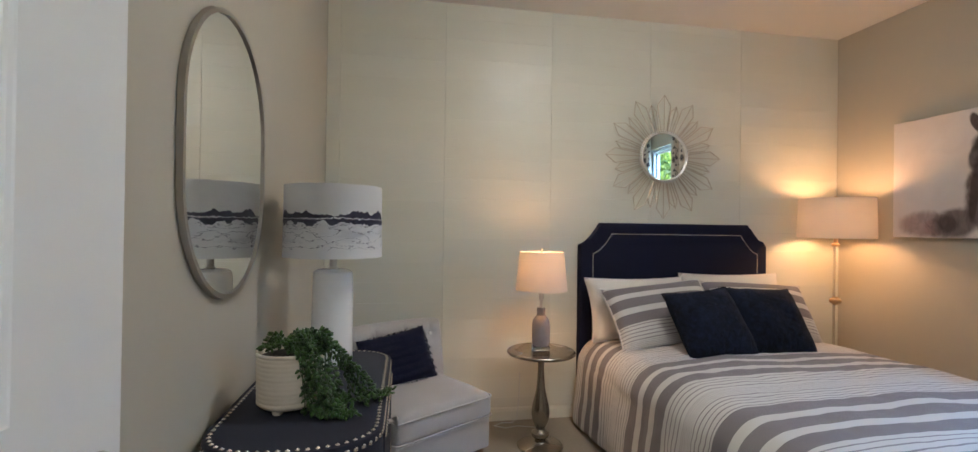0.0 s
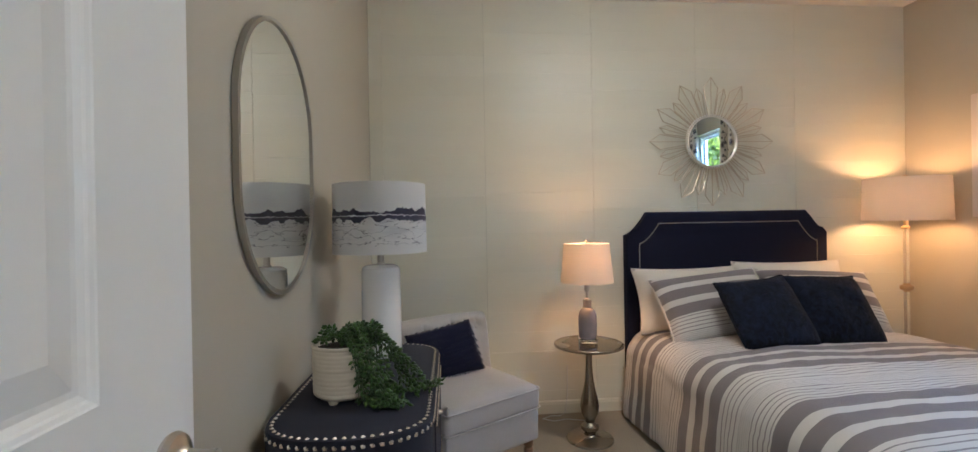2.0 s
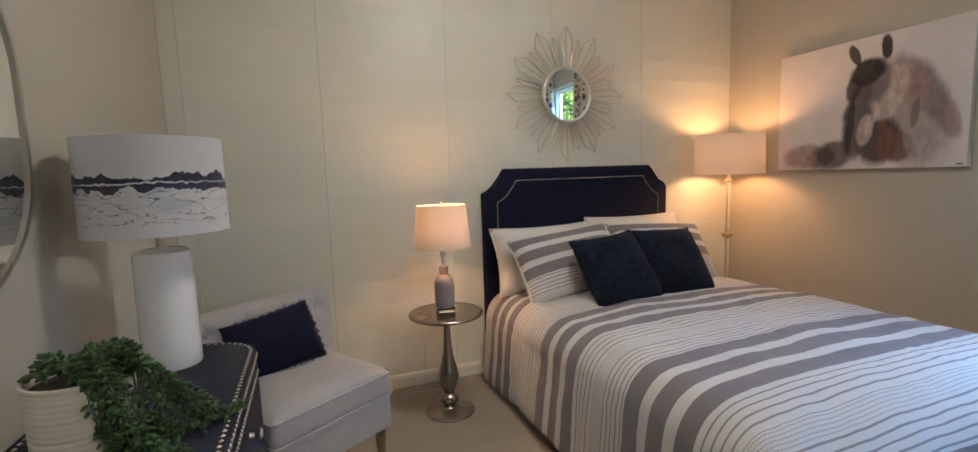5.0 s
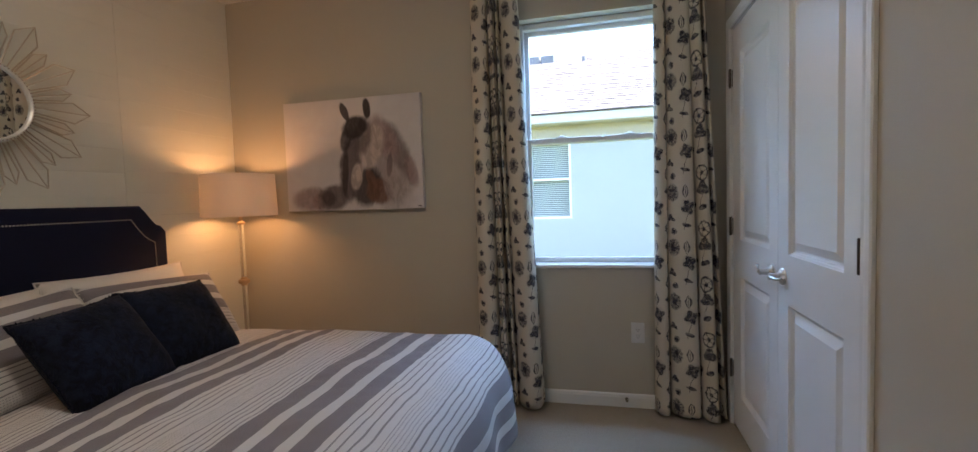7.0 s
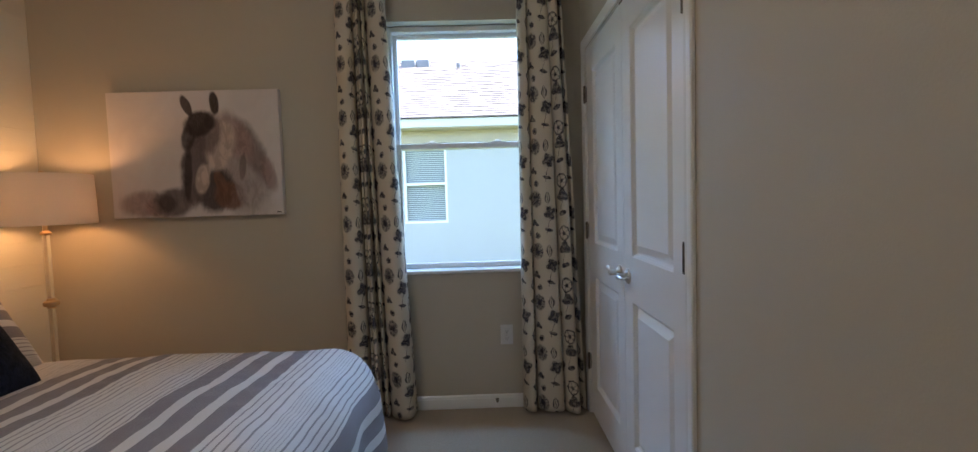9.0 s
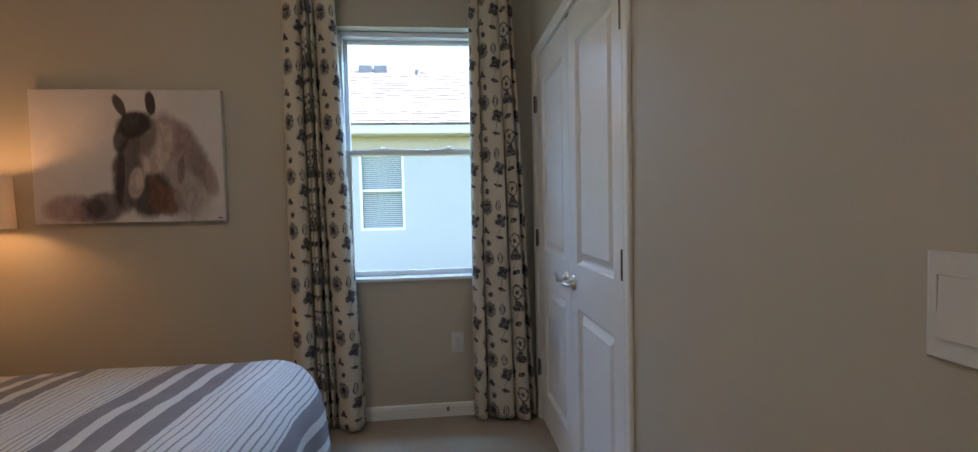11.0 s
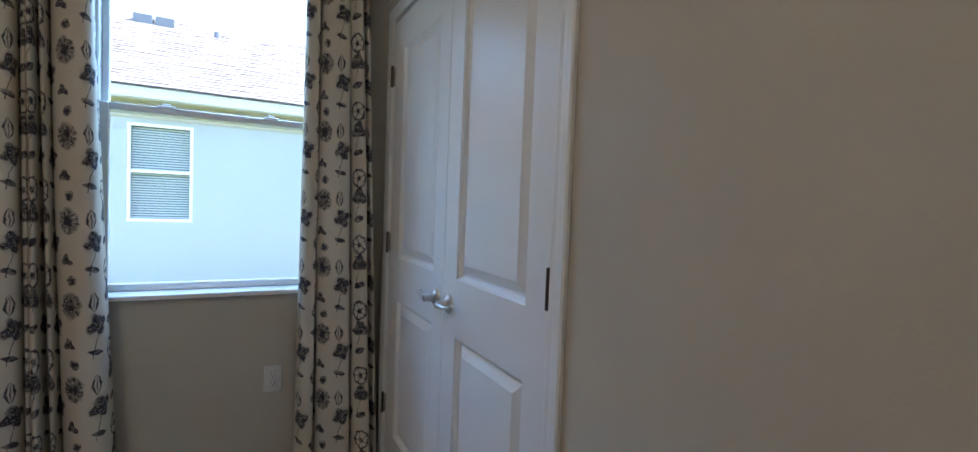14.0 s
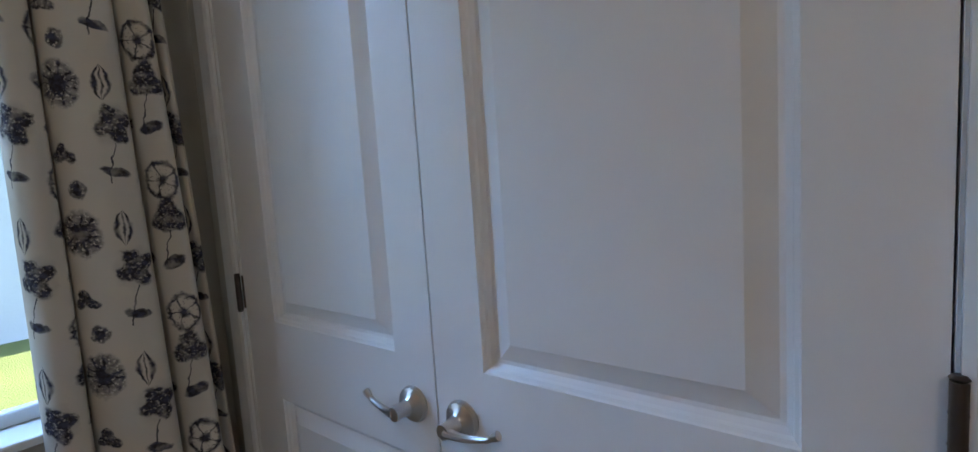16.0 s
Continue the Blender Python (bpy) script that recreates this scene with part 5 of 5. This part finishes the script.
# ---- ceiling light ----
cl = thing("ceiling_light", (2.15, 1.56, ZC), "flush round ceiling light with a frosted glass bowl", "ceiling light")
part("base", lathe([(0, -0.0005), (0.15, -0.0005), (0.15, -0.02), (0.13, -0.03), (0, -0.03)], 40), NICKEL, cl, "", True)
gl = M("frosted_bowl", (0.9, 0.88, 0.82), 0.4)
gl.b.inputs["Emission Color"].default_value = (1.0, 0.86, 0.68, 1)
gl.b.inputs["Emission Strength"].default_value = CEILING_GLOW
part("bowl", lathe([(0.13, -0.03), (0.14, -0.035), (0.132, -0.06), (0.10, -0.085), (0.05, -0.10), (0, -0.104)], 40), gl.m, cl, "frosted glass bowl", True)

# unseen hall lamp, added to brighten the west wall through the doorway
hl = thing("ceiling_light", (1.25, -1.15, ZC), "unseen round hall light with a frosted glass bowl, added to brighten the west side", "ceiling light")
part("base", lathe([(0, -0.0005), (0.15, -0.0005), (0.15, -0.02), (0.13, -0.03), (0, -0.03)], 40), NICKEL, hl, "", True)
gh = M("frosted_hall_bowl", (0.9, 0.88, 0.82), 0.4)
gh.b.inputs["Emission Color"].default_value = (1.0, 0.88, 0.72, 1)
gh.b.inputs["Emission Strength"].default_value = HALL_GLOW
part("bowl", lathe([(0.13, -0.03), (0.14, -0.035), (0.132, -0.06), (0.10, -0.085), (0.05, -0.10), (0, -0.104)], 40), gh.m, hl, "frosted glass bowl", True)

# ---- outdoors ----
m = M("lawn", (0.09, 0.11, 0.025), 0.95)
a, c = m.noise(3, 5), m.noise(60, 3)
m.set("Base Color", m.mix(a * 0.5 + c * 0.5, (0.06, 0.075, 0.012), (0.16, 0.19, 0.04)))
m.bump(c, 0.8, 0.03)
GY = -0.42
b = bmesh.new()
b.faces.new([b.verts.new(v) for v in ((-400, -400, GY), (400, -400, GY), (400, 400, GY), (-400, 400, GY))])
single("ground", b, m.m, "sunlit green lawn", "ground", "structure")

STUCCO = plain("white_stucco", (0.45, 0.475, 0.49), 0.9, amount=0.05, fine=30, bump=0.6, dist=0.006)
FASCIA = plain("fascia_paint", (0.60, 0.62, 0.65), 0.6, amount=0.04)
SOFFIT = plain("cream_soffit", (0.46, 0.42, 0.36), 0.7, amount=0.04)
house = thing("neighbour_house", (11.5, 4.0, GY), "neighbouring white stucco house with a shingled hip roof", "house")
HY0, HY1 = -10.4, 9.0
NW0, NW1, NZ0, NZ1 = 1.27, 2.19, 0.745, 2.36
b = box(0, HY0, 0, 7.4, NW0 - 4, 2.9)
box(0, NW1 - 4, 0, 7.4, HY1, 2.9, bm=b)
box(0, NW0 - 4, 0, 7.4, NW1 - 4, NZ0 - GY, bm=b)
box(0, NW0 - 4, NZ1 - GY, 7.4, NW1 - 4, 2.9, bm=b)
box(0.2, NW0 - 4, NZ0 - GY, 7.4, NW1 - 4, NZ1 - GY, bm=b)
part("wall", b, STUCCO, house)
OV = 0.42
EZ0 = 2.70 - GY
part("fascia", box(-OV, HY0 - OV, EZ0, -OV + 0.03, HY1 + OV, EZ0 + 0.18, 0.004), FASCIA, house, "pale fascia and gutter")
part("soffit", box(-OV + 0.03, HY0 - OV, EZ0 - 0.02, 0.0, HY1 + OV, EZ0 + 0.01), SOFFIT, house, "cream soffit")
part("frieze", box(-0.02, HY0, EZ0 - 0.27, 0.0, HY1, EZ0 - 0.02, 0.003), SOFFIT, house, "cream frieze board")
nb = part("window", frame_of(NW0 - 4 + 0.0, NW1 - 4, NZ0 - GY, NZ1 - GY, 0.05, 0.01, 0.09), VINYL, house, "white window with shut blinds")
part("window_rail", box(0.012, NW0 - 4 + 0.05, 1.55 - GY, 0.085, NW1 - 4 - 0.05, 1.60 - GY, 0.003), VINYL, nb)
# backing coloured dark to paint in the shade between the slats
BLIND_GAP = plain("blind_gap_shade", (0.14, 0.18, 0.20), 0.5, amount=0.05)
SLAT = plain("pale_slat", (0.50, 0.56, 0.58), 0.5, amount=0.05)
slat = mesh_of("slat", box(0.105, NW0 - 4 + 0.05, -0.011, 0.14, NW1 - 4 - 0.05, 0.011), SLAT)
bl = part("blind", box(0.15, NW0 - 4 + 0.05, NZ0 - GY + 0.05, 0.156, NW1 - 4 - 0.05, NZ1 - GY - 0.05), BLIND_GAP, house, "window blind backing, coloured dark for the shade between slats")
for k in range(36):
    o = new("slat", slat)
    o.parent = bl
    o.location.z = NZ0 - GY + 0.07 + k * 0.042

m = M("shingles", (0.40, 0.36, 0.32), 0.95)
x, y, z = m.xyz()
isl = m.t.nodes.new("ShaderNodeNewGeometry")
rnd = S(m.t, isl.outputs["Random Per Island"])
m.set("Base Color", m.mix(rnd * 0.6 + m.noise(50, 3) * 0.4, (0.12, 0.10, 0.095), (0.30, 0.265, 0.255)))
m.bump(m.noise(120, 3), 0.8, 0.01)
SHINGLE = m.m
SL = (5.05 - 2.86) / (15.0 - 11.08)
b, rr_ = [], []
fc = []
course = 0.145
steps = int(math.hypot(3.95, 2.2) / course)
rng2 = random.Random(8)
for k in range(steps + 1):
    t0 = k * course / math.hypot(1, SL)
    xa, xb = -OV - 0.03 + t0, -OV - 0.03 + t0 + 1.25 * course / math.hypot(1, SL)
    za = EZ0 + 0.185 + SL * t0 + 0.012
    zb_ = EZ0 + 0.185 + SL * (t0 + 1.25 * course / math.hypot(1, SL)) - 0.001
    ya = HY0 - OV + t0
    y = ya + rng2.uniform(0, 0.2)
    while y < HY1 + OV - t0:
        wd = rng2.choice((0.17, 0.24, 0.31, 0.20))
        y1_ = min(y + wd, HY1 + OV - t0)
        i0 = len(b)
        lift_ = rng2.choice((0, 0.004, 0.008))
        b += [(xa, y, za + lift_), (xa, y1_ - 0.004, za + lift_), (xb, y1_ - 0.004, zb_), (xb, y, zb_), (xa, y, za - 0.012), (xa, y1_ - 0.004, za - 0.012)]
        fc += [(i0, i0 + 1, i0 + 2, i0 + 3), (i0 + 4, i0 + 5, i0 + 1, i0)]
        y = y1_
me = bpy.data.meshes.new("shingles")
me.from_pydata(b, [], fc)
me.materials.append(SHINGLE)
roof = new("roof", bpy.data.meshes.new("roof"))
roof.parent = house
rb = bmesh.new()
x0_, x1_, xr = -OV - 0.03, 7.4 + OV, 3.5
zr = EZ0 + 0.18 + SL * (xr - x0_)
run = xr - x0_
c1, c2, c3, c4 = (x0_, HY0 - OV), (x1_, HY0 - OV), (x1_, HY1 + OV), (x0_, HY1 + OV)
pts = [rb.verts.new((*c, EZ0 + 0.165)) for c in (c1, c2, c3, c4)] + [rb.verts.new((xr, HY0 - OV + run, zr - 0.015)), rb.verts.new((xr, HY1 + OV - run, zr - 0.015))]
for f in ((0, 3, 5, 4), (0, 4, 1), (1, 4, 5, 2), (2, 5, 3), (0, 1, 2, 3)):
    rb.faces.new([pts[i] for i in f])
bmesh.ops.recalc_face_normals(rb, faces=rb.faces[:])
rb.to_mesh(roof.data)
rb.free()
roof.data.materials.append(SHINGLE)
so = new("shingles", me)
so.parent = roof
tagged(so, "light brown asphalt shingles", kind="stuff")


def on_roof(x):
    return EZ0 + 0.185 + SL * (x + OV + 0.03)


VENT = plain("grey_vent", (0.16, 0.17, 0.19), 0.6)
for vy in (2.03, 2.43):
    part("roof_vent", box(3.05, vy - 4 - 0.18, on_roof(3.05) - 0.02, 3.45, vy - 4 + 0.18, on_roof(3.05) + 0.22, 0.02), VENT, roof, "dark roof vent")
part("vent_pipe", lathe([(0.06, 0), (0.06, 0.16), (0.045, 0.16), (0.045, 0.05)], 12, (2.95, 1.05 - 4, on_roof(2.95) - 0.05)), VENT, roof)

# our own eave: unseen, added to keep high sun off the window
single("eave", box(XE + 0.2, -4, 2.62, XE + 0.62, 7, 2.76), FASCIA, "unseen pale roof eave added above the window to shade it", "eave", "structure")

BARK = plain("bark", (0.10, 0.075, 0.055), 0.95, amount=0.3, fine=30, bump=0.9, dist=0.01)
m = M("tree_leaf", (0.07, 0.11, 0.03), 0.6)
isl = m.t.nodes.new("ShaderNodeNewGeometry")
m.set("Base Color", m.mix(S(m.t, isl.outputs["Random Per Island"]), (0.06, 0.11, 0.03), (0.20, 0.27, 0.09)))
glow = m.t.nodes.new("ShaderNodeBsdfTranslucent")
glow.inputs[0].default_value = (0.26, 0.36, 0.07, 1)
both = m.t.nodes.new("ShaderNodeMixShader")
both.inputs[0].default_value = 0.5
m.t.links.new(m.b.outputs[0], both.inputs[1])
m.t.links.new(glow.outputs[0], both.inputs[2])
m.t.links.new(both.outputs[0], m.t.nodes["Material Output"].inputs[0])
TREELEAF = m.m


def tree_at(x, y, h, seed):
    r = random.Random(seed)
    tr = thing("tree", (x, y, GY), "leafy green garden tree", "tree", group="garden trees")
    b = tube([(0, 0, -0.05), (0.05, 0.02, h * 0.25), (0.0, 0.08, h * 0.5), (0.08, 0.02, h * 0.8)], 0.1, 8, radii=[0.14, 0.11, 0.08, 0.03])
    ends = []
    for k in range(9):
        a, z0 = r.uniform(0, 6.28), h * r.uniform(0.28, 0.7)
        ln = h * r.uniform(0.18, 0.36)
        e = Vector((ln * math.cos(a), ln * math.sin(a), z0 + ln * r.uniform(0.2, 0.8)))
        tube([(0.03, 0.03, z0), (e.x * 0.5, e.y * 0.5, z0 + (e.z - z0) * 0.6), tuple(e)], 0.03, 6, radii=[0.05, 0.03, 0.012], bm=b)
        ends.append(e)
    ends.append(Vector((0.05, 0, h * 0.85)))
    part("trunk", b, BARK, tr, "", True)
    vs, fs = [], []
    for e in ends:
        for _ in range(420):
            p = e + Vector((r.gauss(0, 1), r.gauss(0, 1), r.gauss(0, 0.8))) * h * 0.085
            d = Vector((r.uniform(-1, 1), r.uniform(-1, 1), r.uniform(-0.6, 1))).normalized()
            o = d.orthogonal().normalized()
            sz = r.uniform(0.10, 0.22)
            w_ = d.cross(o) * sz * 0.5
            i0 = len(vs)
            vs += [p, p + o * sz * 0.5 + w_, p + o * sz, p + o * sz * 0.5 - w_ + d * sz * 0.15]
            fs.append((i0, i0 + 1, i0 + 2, i0 + 3))
    me = bpy.data.meshes.new("crown")
    me.from_pydata([tuple(v) for v in vs], [], fs)
    me.materials.append(TREELEAF)
    o = new("crown", me)
    o.parent = tr
    tagged(o, "uneven leafy crown", kind="stuff")


for i, (x, y, h) in enumerate(((6.4, -8.5, 5.2), (8.6, -9.6, 6.0), (10.6, -8.4, 4.6), (7.4, -12.0, 7.0), (5.2, -11.5, 6.2), (12.4, -11.0, 6.4), (9.4, -13.5, 7.5), (6.0, -14.5, 8.0), (11.8, -14.0, 8.0), (8.0, -7.0, 2.6), (9.8, -7.2, 2.8))):
    tree_at(x, y, h, i + 3)

# ---- the boards of the accent wall, last ----
rng3 = random.Random(5)
for ci, (xa, xb) in enumerate(zip(cuts, cuts[1:])):
    z = 0.0 + rng3.choice((0.0, 0.03, 0.05))
    edges_ = [0.0]
    while edges_[-1] < ZC - 0.05:
        edges_.append(min(ZC, edges_[-1] + 0.122 if len(edges_) > 1 else 0.10 + 0.02 * ci))
    edges_[-1] = ZC
    for z0, z1 in zip(edges_, edges_[1:]):
        g_z = rng3.choice((0.0, 0.0001, 0.0002, 0.0004))
        proud = rng3.uniform(0, 0.0006)
        b = box(xa + 0.0007, YN - proud, z0 + g_z, xb - 0.0007, YN + 0.0115, z1 - g_z, 0.0005, 1)
        part("plank", b, SHIPLAP, wall_north)
